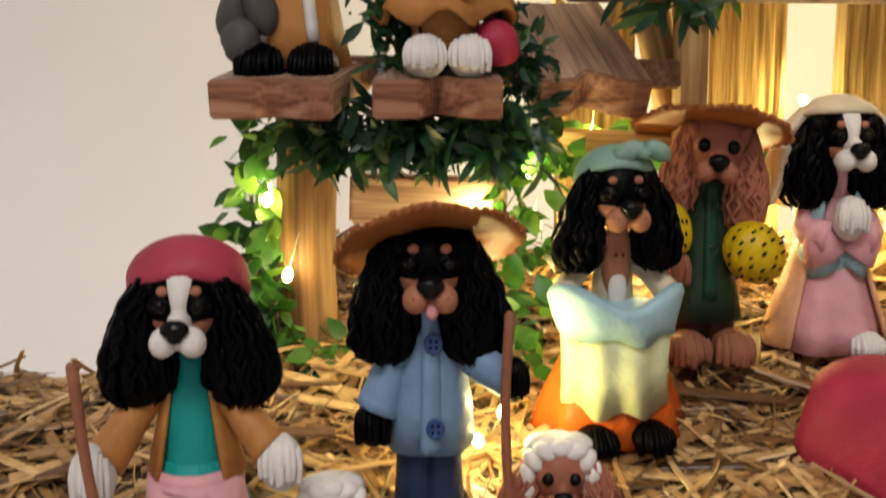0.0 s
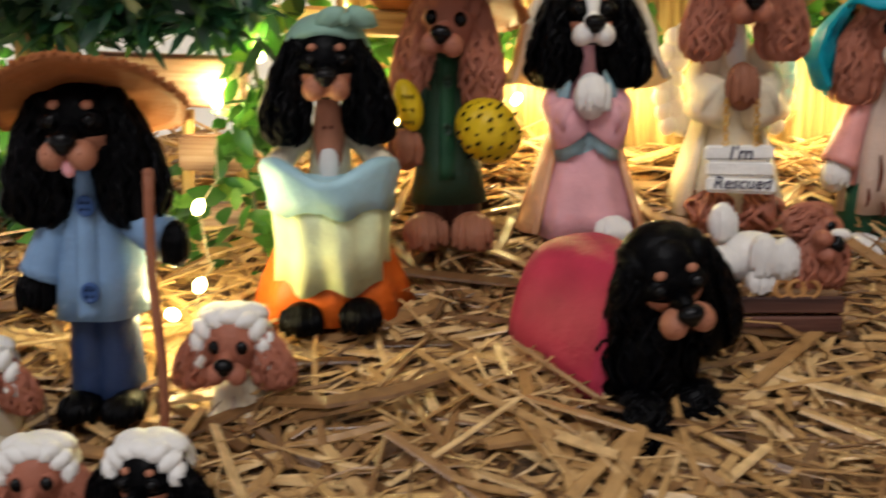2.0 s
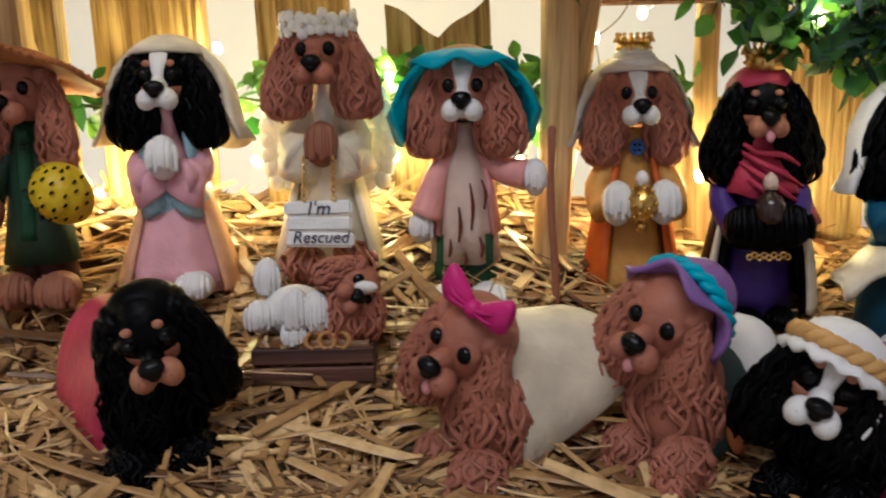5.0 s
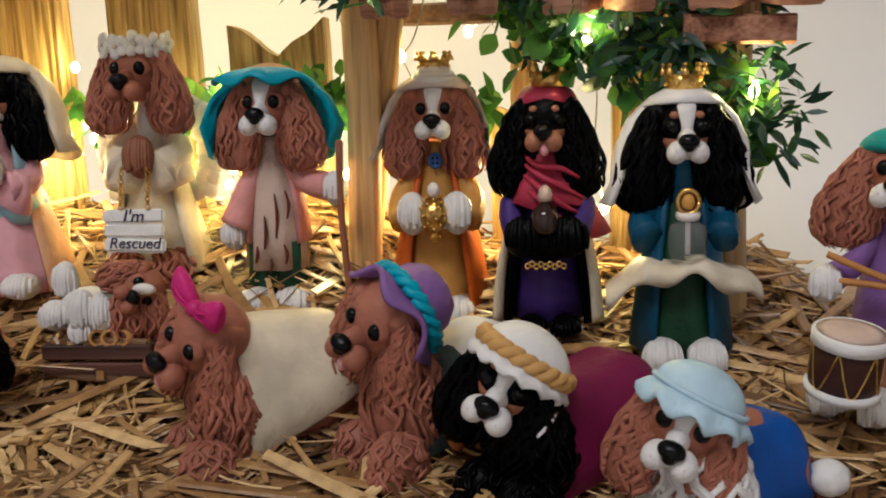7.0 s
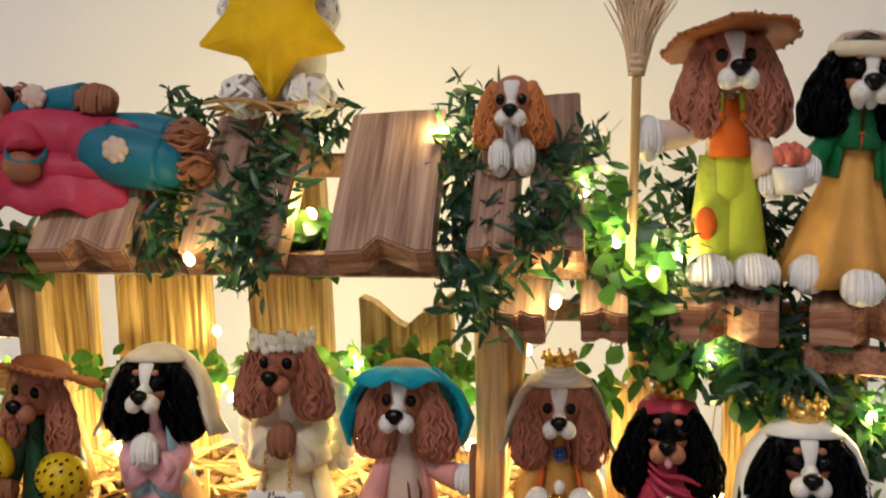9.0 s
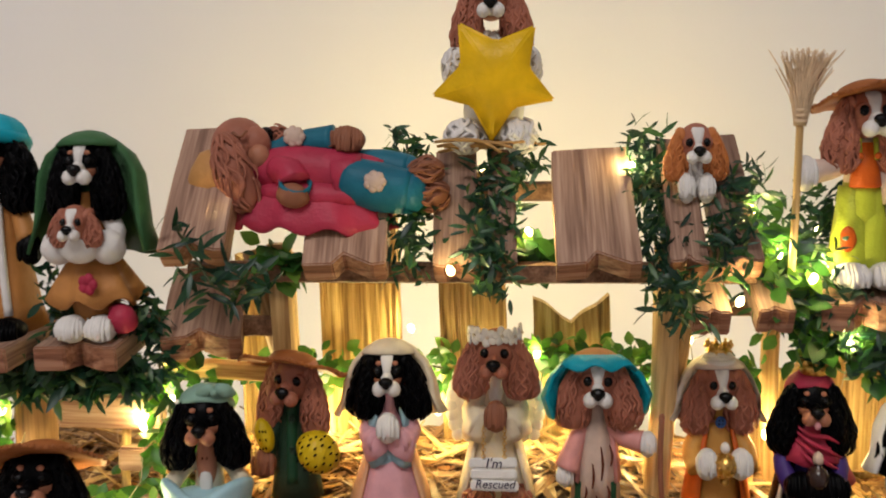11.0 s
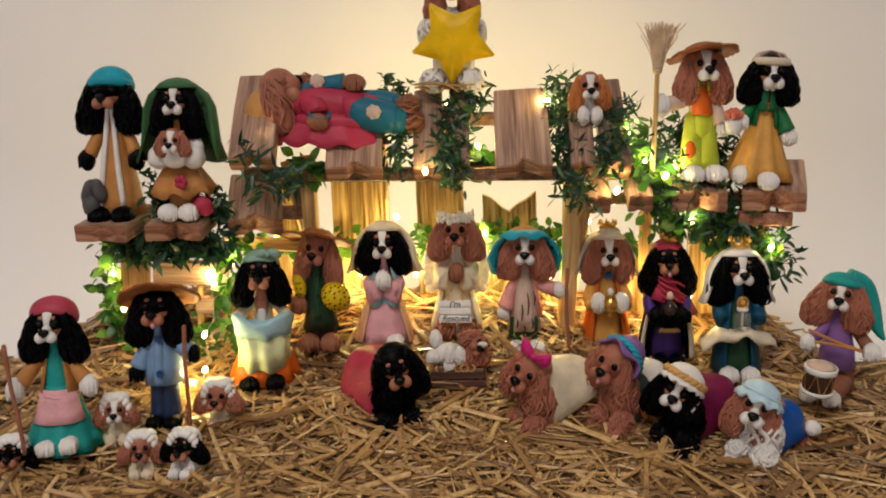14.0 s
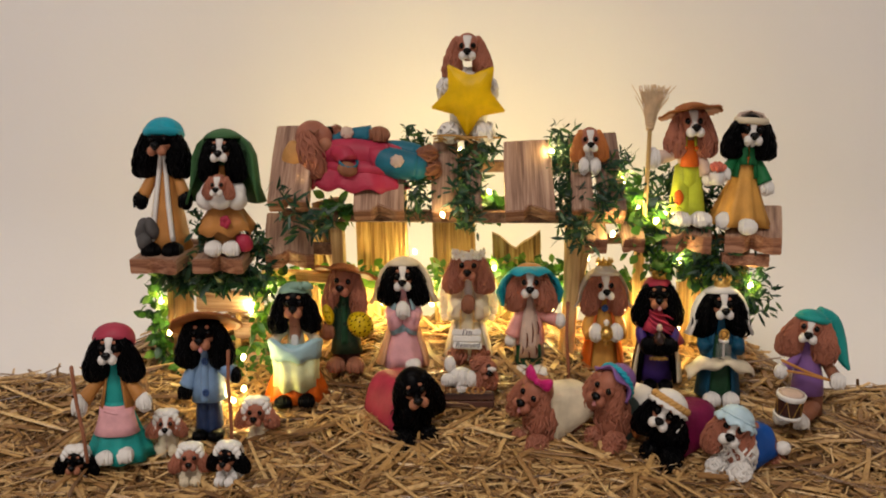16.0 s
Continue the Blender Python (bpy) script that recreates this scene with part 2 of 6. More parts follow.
class Figure:
    """One modelled clay mesh with several clay colours; millimetres, facing -y, base at z = 0."""

    def __init__(self, seed):
        self.v, self.f, self.i, self.mats = [], [], [], []
        self.rng = random.Random(seed)
        self.slim, self.body, self.lean = 0.88, None, 4.0

    def slot(self, key):
        mat = CLAY[key]
        if mat not in self.mats:
            self.mats.append(mat)
        return self.mats.index(mat)

    def rings(self, rows, key, caps=True, closed=False):
        n, k, base, s = len(rows[0]), len(rows), len(self.v), self.slot(key)
        for r in rows:
            self.v.extend(r)
        for a in range(k if closed else k - 1):
            b = (a + 1) % k
            for j in range(n):
                l = (j + 1) % n
                self.f.append((base + a * n + j, base + a * n + l, base + b * n + l, base + b * n + j))
                self.i.append(s)
        if caps and not closed:
            for a, flip in ((0, True), (k - 1, False)):
                c = len(self.v)
                self.v.append(np.mean(rows[a], axis=0))
                for j in range(n):
                    l = (j + 1) % n
                    q = (base + a * n + j, base + a * n + l, c)
                    self.f.append(q[::-1] if flip else q)
                    self.i.append(s)

    def ball(self, c, r, key, rot=(0, 0, 0), n=14, k=9, lump=0.0, groove=0, cut=0.0):
        """An ellipsoid; lump: uneven; groove: grooves from top to bottom; cut: the part of it, from below, that is left out."""
        r = (r, r, r) if isinstance(r, (int, float)) else r
        m, rows, ph = rot3(*rot), [], self.rng.uniform(0, 6)
        for a in range(k + 1):
            th = math.pi * (1 - cut) * (0.02 + 0.98 * a / k if a < k or cut else 0.985)
            row = []
            for j in range(n):
                p = 2 * math.pi * j / n
                q = 1 + lump * math.sin(3 * p + ph + 4 * th) * math.sin(th) + (groove and 0.07 * math.cos(groove * p) * math.sin(th))
                row.append(m @ np.array((r[0] * q * math.sin(th) * math.cos(p), r[1] * q * math.sin(th) * math.sin(p), r[2] * math.cos(th))) + c)
            rows.append(row)
        self.rings(rows[::-1], key)

    def lathe(self, prof, key, c=(0, 0, 0), n=28, sx=1.0, sy=1.0, fold=0, amp=0.0, rot=(0, 0, 0)):
        """A turned form, profile (radius, height) from below upwards; folds deepen towards its first ring."""
        m, rows, ph = rot3(*rot), [], self.rng.uniform(0, 6)
        for a, (r, z) in enumerate(prof):
            w = amp * (1 - a / (len(prof) - 1))
            rows.append([m @ np.array((sx * r * (1 + w * math.sin(fold * t + ph)) * math.cos(t), sy * r * (1 + w * math.sin(fold * t + ph)) * math.sin(t), z)) + c for t in (2 * math.pi * j / n for j in range(n))])
        self.rings(rows, key)

    def shell(self, prof, thick, key, a0=-90, a1=270, c=(0, 0, 0), n=30, sx=1.0, sy=1.0, fold=0, amp=0.0, lift=0.0, rot=(0, 0, 0), ends=0.0):
        """A bent sheet with thickness round the upright axis from angle a0 to a1 (-90 is the front): capes, brims, hoods, aprons."""
        m, rows, ph, k = rot3(*rot), [], self.rng.uniform(0, 6), len(prof)
        full = a1 - a0 >= 360
        for j in range(n if full else n + 1):
            t = radians(a0 + (a1 - a0) * j / n)
            e = 1 - ends * abs(2 * j / n - 1) ** 2
            out, inn = [], []
            for a, (r, z) in enumerate(prof):
                w = 1 - a / max(1, k - 1)
                q = r * (1 + amp * w * math.sin(fold * t + ph))
                zz = prof[-1][1] + (z - prof[-1][1]) * e + lift * w * math.sin(fold * t + ph + 1)
                out.append(m @ np.array((sx * q * math.cos(t), sy * q * math.sin(t), zz)) + c)
                d = max(q - thick, 0.05)
                inn.append(m @ np.array((sx * d * math.cos(t), sy * d * math.sin(t), zz - thick * 0.5)) + c)
            rows.append(out + inn[::-1])
        self.rings(rows, key, closed=full)

    def tube(self, pts, rad, key, n=8, flat=1.0):
        pts = [np.array(p, float) for p in pts]
        fine, rr = [], []
        rad = rad if isinstance(rad, (list, tuple)) else [rad] * len(pts)
        steps = 4 if 2 < len(pts) < 8 else (2 if len(pts) == 2 else 1)
        for a in range(len(pts) - 1):
            p0, p1, p2, p3 = pts[max(a - 1, 0)], pts[a], pts[a + 1], pts[min(a + 2, len(pts) - 1)]
            for s in range(steps):
                t = s / steps
                fine.append(0.5 * (2 * p1 + (p2 - p0) * t + (2 * p0 - 5 * p1 + 4 * p2 - p3) * t * t + (3 * p1 - p0 - 3 * p2 + p3) * t ** 3))
                rr.append(rad[a] + (rad[a + 1] - rad[a]) * t)
        fine.append(pts[-1])
        rr.append(rad[-1])
        rows, side = [], np.array((0.31, 0.2, 0.93))
        for a, p in enumerate(fine):
            d = fine[min(a + 1, len(fine) - 1)] - fine[max(a - 1, 0)]
            d = d / (np.linalg.norm(d) + 1e-9)
            u = side - d * side.dot(d)
            u = u / (np.linalg.norm(u) + 1e-9)
            w = np.cross(d, u)
            side = u
            rows.append([p + rr[a] * (math.cos(q) * u + flat * math.sin(q) * w) for q in (2 * math.pi * j / n for j in range(n))])
        self.rings(rows, key)

    def strand(self, place, t0, t1, key, thick, n=15):
        """One modelled strand of fur along place(t), tapered to both ends."""
        pts, rad = [], []
        for k in range(n):
            f = k / (n - 1)
            pts.append(place(t0 + (t1 - t0) * f, f))
            rad.append(thick * min(1.0, 0.45 + 2.2 * f, 0.25 + 3.0 * (1 - f)))
        self.tube(pts, rad, key, 5)

    def curls(self, c, r, key, count=18, thick=1.2, wave=0.35, turns=11, a0=-170, a1=170, rot=(0, 0, 0), core=0.93, top=0.08, low=0.99, bell=0.0):
        """A lock of modelled fur: an ellipsoid core with broken, squiggling strands from its top to its tip."""
        m, u = rot3(*rot), self.rng.uniform
        self.ball(np.array(c) - m @ np.array((0, 0, 0.16 * bell * r[2])), tuple(q * (core - 0.04 * bell) for q in r), key, rot, 12, 8)
        for s in range(int(count * 1.35)):
            ph = radians(a0 + (a1 - a0) * u(0, 1) - 90)
            o, wv, t0, puff = u(0, 6.3), wave * u(0.35, 0.8), turns * u(0.9, 1.7), u(-0.02, 0.13)
            u0 = top + (u(-0.05, 0.1) if s % 5 < 3 else u(0.1, 0.5))
            u1 = min(low, u0 + u(0.35, 0.8))

            def place(t, f):
                th, q = math.pi * t, ph + wv * math.sin(t0 * t + o)
                sth = max(math.sin(th), 0.25) * (1 + bell * (t - 0.62)) * (1 + puff + 0.06 * math.sin(1.7 * t0 * t + 2 * o) + 0.08 * f * f)
                return m @ np.array((r[0] * sth * math.cos(q), r[1] * sth * math.sin(q), r[2] * math.cos(th))) + c
            self.strand(place, u0, u1, key, thick * u(0.7, 1.05))

    def ear(self, at, x, w, l, out, key, count, s=1.0, spread=9):
        """A long hanging ear: narrow at the skull, full in its lower third, covered with squiggling strands."""
        u, black = self.rng.uniform, key == "black"
        tip = out + (spread - 9) * 0.35
        ts, ws = (0, 0.15, 0.4, 0.65, 0.85, 0.96, 1.0), (0.36, 0.52, 0.80, 1.0, 0.96, 0.74, 0.45)

        def axis(t):
            return x * (8.8 + (tip - 8.8) * t ** 0.7 + 0.6 * math.sin(math.pi * t)), -1.4 - 1.6 * t, 7.2 - l * t

        def point(t, q, k):
            cx, cy, cz = axis(t)
            a = w * 0.5 * float(np.interp(t, ts, ws))
            return at(cx + k * a * math.cos(q), cy + k * (1.6 + 0.40 * a) * math.sin(q), cz)
        self.rings([[point(t, 2 * math.pi * j / 14, 0.92) for j in range(14)] for t in (1, 0.97, 0.9, 0.78, 0.65, 0.5, 0.35, 0.2, 0.08, -0.03)], key)
        for k in range(count):
            q0, o, o2 = radians(u(-215, 35)), u(0, 6.3), u(0, 6.3)
            amp, fr = (u(0.5, 1.1), l * 2 * math.pi / u(5.5, 9)) if black else (u(0.5, 1.15), l * 2 * math.pi / u(4.5, 8))
            t0 = u(-0.02, 0.12) if k % 5 < 2 else u(0.1, 0.6)
            t1 = min(1.0, t0 + u(0.35, 0.75)) + u(0, 0.03)
            lift = u(0.94, 1.16) if black else u(0.96, 1.12)

            def place(t, f):
                a = w * 0.5 * float(np.interp(t, ts, ws))
                return point(t, q0 + amp / max(a, 2.5) * math.sin(fr * t + o), lift + 0.05 * math.sin(0.7 * fr * t + o2) + 0.10 * f ** 3)
            self.strand(place, t0, t1, key, s * (u(0.9, 1.45) if black else u(0.62, 0.95)), 17)

    def inlay(self, at, r, c, z0, z1, left, right, key, lift=0.35, rows=9, cols=7):
        """A patch of other clay let into the front of an ellipsoid of radii r round c, between two outlines."""
        grid = []
        for a in range(rows):
            f = a / (rows - 1)
            z, row = z0 + (z1 - z0) * f, []
            for b in range(cols):
                g = b / (cols - 1)
                x = left(f) + (right(f) - left(f)) * g
                d = max(0.02, 1 - (x / r[0]) ** 2 - (z / r[2]) ** 2)
                e = min(1, 5 * min(f, 1 - f)) * min(1, 4 * min(g, 1 - g))
                row.append(at(c[0] + x, c[1] - r[1] * math.sqrt(d) - lift * (e - 0.25), c[2] + z))
            grid.append(row)
        base, k = len(self.v), self.slot(key)
        for row in grid:
            self.v.extend(row)
        for a in range(rows - 1):
            for b in range(cols - 1):
                o = base + a * cols + b
                self.f.append((o, o + 1, o + cols + 1, o + cols))
                self.i.append(k)

    def head(self, c, coat, s=1.0, yaw=0, pitch=0, ears=(15, 34), ear_out=13.0, tongue=False, roll=0, curl=1.0, ear_key=None, spread=9):
        """A spaniel's head: skull, bridge, muzzle, nose, eyes, brow spots, long ears. coat: ruby, blenheim, tan (black and tan) or tri."""
        self.body = len(self.v) if self.body is None else self.body
        fur = {"ruby": "brown", "blenheim": "brown", "tan": "black", "tri": "black"}[coat]
        muz = {"ruby": "brown", "blenheim": "white", "tan": "tan", "tri": "white"}[coat]
        m = rot3(pitch, roll, yaw)

        def at(x, y, z):
            return m @ np.array((x * s, y * s, z * s)) + c
        r0, sk, sc = (pitch, roll, yaw), (9.4, 9.6, 11.0), (0, 0, 1.0)
        self.ball(at(*sc), tuple(q * s for q in sk), fur, r0, 28, 18)
        if fur == "black":
            for x in (-1, 1):
                self.inlay(at, sk, sc, -6.6, -2.4, lambda f: min(x * 2.4, x * (8.6 - 0.9 * f)), lambda f: max(x * 2.4, x * (8.6 - 0.9 * f)), "tan", 0.5)
                self.ball(at(x * 4.3, -7.0, 2.2), (3.9 * s, 2.6 * s, 2.9 * s), "black", (pitch, roll + x * 6, yaw), 14, 9)
                self.ball(at(x * 3.9, -7.85, 6.0), (1.5 * s, 1.0 * s, 1.2 * s), "tan", (pitch - 20, roll, yaw), 10, 7)
            if coat == "tri":
                self.inlay(at, sk, sc, -9.6, -6.3, lambda f: -5.2 - 2.2 * f, lambda f: 5.2 + 2.2 * f, "white", 0.8)
        if coat in ("blenheim", "tri"):
            wide = 4.6 if coat == "blenheim" else 3.9
            self.inlay(at, sk, sc, -3.0, 9.9, lambda f: -2.0 - (wide - 2.0) * max(0, f - 0.35) / 0.65 + 0.9 * max(0, f - 0.85) / 0.15, lambda f: 2.0 + (wide - 2.0) * max(0, f - 0.35) / 0.65 - 0.9 * max(0, f - 0.85) / 0.15, "white", 0.9, 16, 11)
        self.ball(at(0, -8.8, -1.6), (2.9 * s, 6.4 * s, 3.5 * s), muz if coat != "tan" else "black", (pitch - 12, roll, yaw), 14, 9)
        self.ball(at(0, -9.6, -5.2), (4.0 * s, 4.6 * s, 2.7 * s), muz, r0, 12, 7)
        for x in (-1, 1):
            self.ball(at(x * 3.3, -12.6, -5.0), (3.35 * s, 4.0 * s, 3.75 * s), muz, (pitch, roll - x * 24, yaw), 16, 11)
            for dx, dz in ((-0.8, 0.5), (1.0, -0.6), (0.7, 1.0)):
                self.ball(at(x * (3.3 + dx), -16.3 + 0.3 * abs(dx), -5.0 + dz), 0.34 * s, "stain" if muz != "white" else "rag", r0, 5, 4)
        if tongue:
            self.ball(at(0.4, -14.2, -7.8), (1.6 * s, 1.2 * s, 2.2 * s), "tongue", r0, 10, 7)
        self.ball(at(0, -15.4, -1.0), (3.4 * s, 2.5 * s, 2.3 * s), "nose", (pitch + 14, roll, yaw), 16, 10)
        self.ball(at(0, -15.6, -2.3), (2.1 * s, 2.0 * s, 2.2 * s), "nose", r0, 12, 8)
        for x in (-1, 1):
            ey = -8.1 if fur == "brown" else -8.9
            er = 1.0 if fur == "brown" else 0.8
            self.ball(at(x * 4.5, ey, 2.3), (2.25 * er * s, 1.9 * er * s, 2.35 * er * s), "nose", r0, 14, 9)
            if fur == "brown":
                self.ball(at(x * 4.6, -6.6, 2.2), (3.5 * s, 2.4 * s, 3.5 * s), fur, r0, 14, 9)
                self.tube([at(x * 4.5 + 2.6 * math.cos(q), ey + 0.2 + 0.5 * abs(math.cos(q)), 2.3 + 2.75 * math.sin(q)) for q in (math.pi * (0.08 * k - 0.1) for k in range(16))], [0.3] + [0.62 * s] * 14 + [0.3], fur, 6)
        ek = ear_key or fur
        for x in (-1, 1):
            self.ear(at, x, ears[0] * 1.02, ears[1] * 0.88, ear_out * 0.93, ek, int((32 if ek == "black" else 46) * curl), s, spread)
            self.ball(at(x * 7.4, 0.6, 5.0), (3.4 * s, 6.4 * s, 5.0 * s), ek, (pitch, roll + x * 24, yaw), 12, 8)

    def paw(self, c, r, key, n=5):
        """A mitten paw with strands of fur."""
        self.ball(c, r, key, (0, 0, 0), 18, 10, 0.04)
        n = n + 3
        for j in range(n):
            x = max(-0.97, min(0.97, (j + 0.5 + self.rng.uniform(-0.35, 0.35)) / n * 2 - 1))
            self.tube([np.array(c) + (x * r[0] * 0.8, -r[1] * 0.35, r[2] * 0.9 * math.sqrt(1 - x * x * 0.7)),
                       np.array(c) + (x * r[0] * 0.95, -r[1] * 0.92 * math.sqrt(1 - x * x * 0.75), r[2] * 0.15),
                       np.array(c) + (x * r[0] * 0.9, -r[1] * 0.9 * math.sqrt(1 - x * x * 0.75), -r[2] * self.rng.uniform(0.3, 0.7))], r[0] * self.rng.uniform(0.12, 0.2), key, 6)

    def drape(self, y0, l, w, z0, h, key, slope=0.3, up=1.0, thick=1.3, flat=0.2):
        """A cloth laid over a back along y: steep sides, flattish ridge, rounded rear, slightly wavy hem."""
        rows, ph = [], self.rng.uniform(0, 6)
        for a in range(15):
            u = a / 14
            y = y0 + l * u
            end = math.sqrt(max(0.02, 1 - max(0, (u - 0.72) / 0.285) ** 2))
            ww, hh = w * (0.72 + 0.36 * u) * (0.55 + 0.45 * end), h * up * (1.06 - flat * u) * (0.6 + 0.4 * end)
            out, inn = [], []
            for b in range(19):
                p = math.pi * b / 18
                cx, sz = math.cos(p), math.sin(p)
                x = ww * math.copysign(abs(cx) ** 0.62, cx) * (1 + 0.16 * (1 - sz))
                z = z0 + hh * sz ** 0.75 + slope * (y - y0)
                wob = 0.9 * math.sin(5.5 * u + 3 * p + ph) * (0.4 + 0.6 * (1 - sz))
                out.append(np.array((x + wob * 0.6, y + 0.8 * math.sin(4 * p + ph), z + wob)))
                inn.append(np.array(((abs(x) - thick) * (1 if x > 0 else -1) + wob * 0.6, y + 0.8 * math.sin(4 * p + ph), z - thick + wob)))
            rows.append(out + inn[::-1])
        self.rings(rows, key)

    def straw_hat(self, c, radius, crown, key="straw_hat", rot=(0, 0, 0), droop=3.0):
        m, rows = rot3(*rot), []

        def brim(t, r):
            f = (r / radius) ** 2
            return m @ np.array((r * math.cos(t) * (1 - 0.06 * f), r * math.sin(t), 1.0 - droop * f * (0.2 + 1.5 * math.cos(t) ** 2) + 0.5 * f * math.sin(7 * t))) + c
        for j in range(44):
            t = 2 * math.pi * j / 44
            radii = [radius, radius * 0.86, radius * 0.7, crown * 0.9]
            rows.append([brim(t, r) for r in radii] + [brim(t, r) - m @ np.array((0, 0, 1.5)) for r in radii[::-1]])
        self.rings(rows, key, closed=True)
        rim = []
        for j in range(60):
            t = 2 * math.pi * j / 60
            rim.append(brim(t, radius) - m @ np.array((0, 0, 0.7)))
        for j in range(150):
            p = rim[j * 60 // 150]
            d = p - np.array(c)
            self.ball(p + d * self.rng.uniform(-0.03, 0.035) + (0, 0, self.rng.uniform(-0.5, 0.5)), (self.rng.uniform(0.4, 1.3), self.rng.uniform(0.5, 1.2), self.rng.uniform(0.4, 1.0)), key, (self.rng.uniform(0, 90), self.rng.uniform(0, 90), 0), 5, 4)
        self.lathe([(crown * 1.02, 0), (crown * 0.98, 2.2), (crown * 0.84, 4.6), (crown * 0.5, 6.2), (0.5, 6.7)], key, c, 26, rot=rot)

    def button(self, c, r, key="button"):
        self.lathe([(r * 0.8, 0.0), (r, 0.3), (r, 0.9), (r * 0.8, 1.2), (r * 0.7, 0.9), (0.1, 0.9)], key, c, 14, rot=(90, 0, 0))
        for dx, dz in ((-0.3, 0.3), (0.3, 0.3), (-0.3, -0.3), (0.3, -0.3)):
            self.ball(np.array(c) + (dx * r, -1.0, dz * r), 0.13 * r + 0.1, "nose", (0, 0, 0), 5, 4)

    def crown(self, c, r, h):
        self.shell([(r, 0), (r * 0.98, h * 0.35), (r * 1.1, h * 0.7)], 0.7, "gold", 0, 360, c, 24)
        for j in range(8):
            t = 2 * math.pi * j / 8
            p = np.array(c) + (r * 1.08 * math.cos(t), r * 1.08 * math.sin(t), h * 0.65)
            self.lathe([(1.5, 0), (1.2, h * 0.2), (0.2, h * 0.42)], "gold", p, 7)
            self.ball(p + (0, 0, h * 0.45), 0.75, "gold", (0, 0, 0), 6, 5)
            self.ball(np.array(c) + (r * 1.04 * math.cos(t + 0.4), r * 1.04 * math.sin(t + 0.4), h * 0.3), 0.8, "gold", (0, 0, 0), 6, 5)

    def done(self, name, label, category, place, turn=0.0, size=1.0, group="clay figurines in the crib scene"):
        v = np.array(self.v)
        v[:self.body or 0, 0] *= self.slim
        v[:, 1] += 2.8
        if self.slim < 1:
            v[:self.body or 0, 1] += self.lean
        ob = mesh_object(name, v * 0.001 * size, self.f, self.mats, self.i)
        ob.matrix_world = pose(*place, 0, 0, turn)
        return tagged(ob, label, category, group)

# ---- the room, table and backdrop ----
def slab(name, x0, x1, y0, y1, z0, z1, mat, bevel=0.0):
    bm = bmesh.new()
    bmesh.ops.create_cube(bm, size=1, matrix=Matrix.LocRotScale(((x0 + x1) / 2, (y0 + y1) / 2, (z0 + z1) / 2), None, (x1 - x0, y1 - y0, z1 - z0)))
    if bevel:
        bmesh.ops.bevel(bm, geom=bm.edges[:], offset=bevel, segments=2, affect="EDGES")
    return part(name, bm, mat, None)


BACK = 0.60
tagged(slab("wall_back", -2.2, 2.6, BACK, BACK + 0.1, -0.75, 2.1, SHEET), "plain white painted wall behind the crib scene", "wall", "", "structure")
cove_v, cove_f = [], []
for k in range(41):
    q = math.pi / 2 * k / 40
    for x in (-2.19, 2.59):
        cove_v.append((x, BACK - 0.171 + 0.17 * math.sin(q), 0.0015 + 0.17 - 0.17 * math.cos(q)))
for z in (0.5, 1.2, 2.095):
    cove_v += [(-2.19, BACK - 0.001, z), (2.59, BACK - 0.001, z)]
cove_f = [(2 * k, 2 * k + 1, 2 * k + 3, 2 * k + 2) for k in range(43)]
tagged(mesh_object("backdrop", cove_v, cove_f, [SHEET]), "smooth white backdrop curving from the table up the wall", "backdrop", "", "structure")
tagged(slab("wall_west", -2.3, -2.2, -2.6, BACK + 0.1, -0.75, 2.1, SHEET), "plain white painted side wall", "wall", "", "structure")
tagged(slab("wall_east", 2.6, 2.7, -2.6, BACK + 0.1, -0.75, 2.1, SHEET), "plain white painted side wall", "wall", "", "structure")
tagged(slab("wall_front", -2.3, 2.7, -2.7, -2.6, -0.75, 2.1, SHEET), "plain white painted wall facing the table", "wall", "", "structure")
tagged(slab("ceiling", -2.3, 2.7, -2.7, BACK + 0.1, 2.1, 2.2, SHEET), "plain white ceiling", "ceiling", "", "structure")
tagged(slab("floor", -2.3, 2.7, -2.7, BACK + 0.1, -0.85, -0.75, WOOD_RAIL), "brown wooden floor of the room", "floor", "", "structure")
table = empty("table")
tagged(table, "white covered table against the wall, strewn with straw", "table")
t_top = slab("table_top", -1.0, 1.4, -0.1, BACK - 0.004, -0.04, 0.0, SHEET, 0.004)
t_top.parent = table
for lx in (-0.95, 1.35):
    for ly in (-0.05, BACK - 0.06):
        leg = slab("leg", lx - 0.03, lx + 0.03, ly - 0.03, ly + 0.03, -0.75, -0.041, SHEET)
        leg.parent = table


# ---- the straw ----
YS = [0.12, 0.15, 0.175, 0.203, 0.25, 0.29, 0.325, 0.385, 0.42, 0.47, 0.53]
ZS = [-0.004, 0.002, 0.006, 0.010, 0.022, 0.036, 0.048, 0.077, 0.076, 0.035, -0.004]


def smooth(a, b, x):
    t = min(1, max(0, (x - a) / (b - a)))
    return t * t * (3 - 2 * t)


def front(x):
    """The ragged front edge of the straw on the table."""
    return 0.156 + 0.034 * smooth(0.24, 0.42, x) + 0.010 * noise.noise((x * 14, 0.2, 3.1)) + 0.005 * noise.noise((x * 60, 0.7, 1.1))


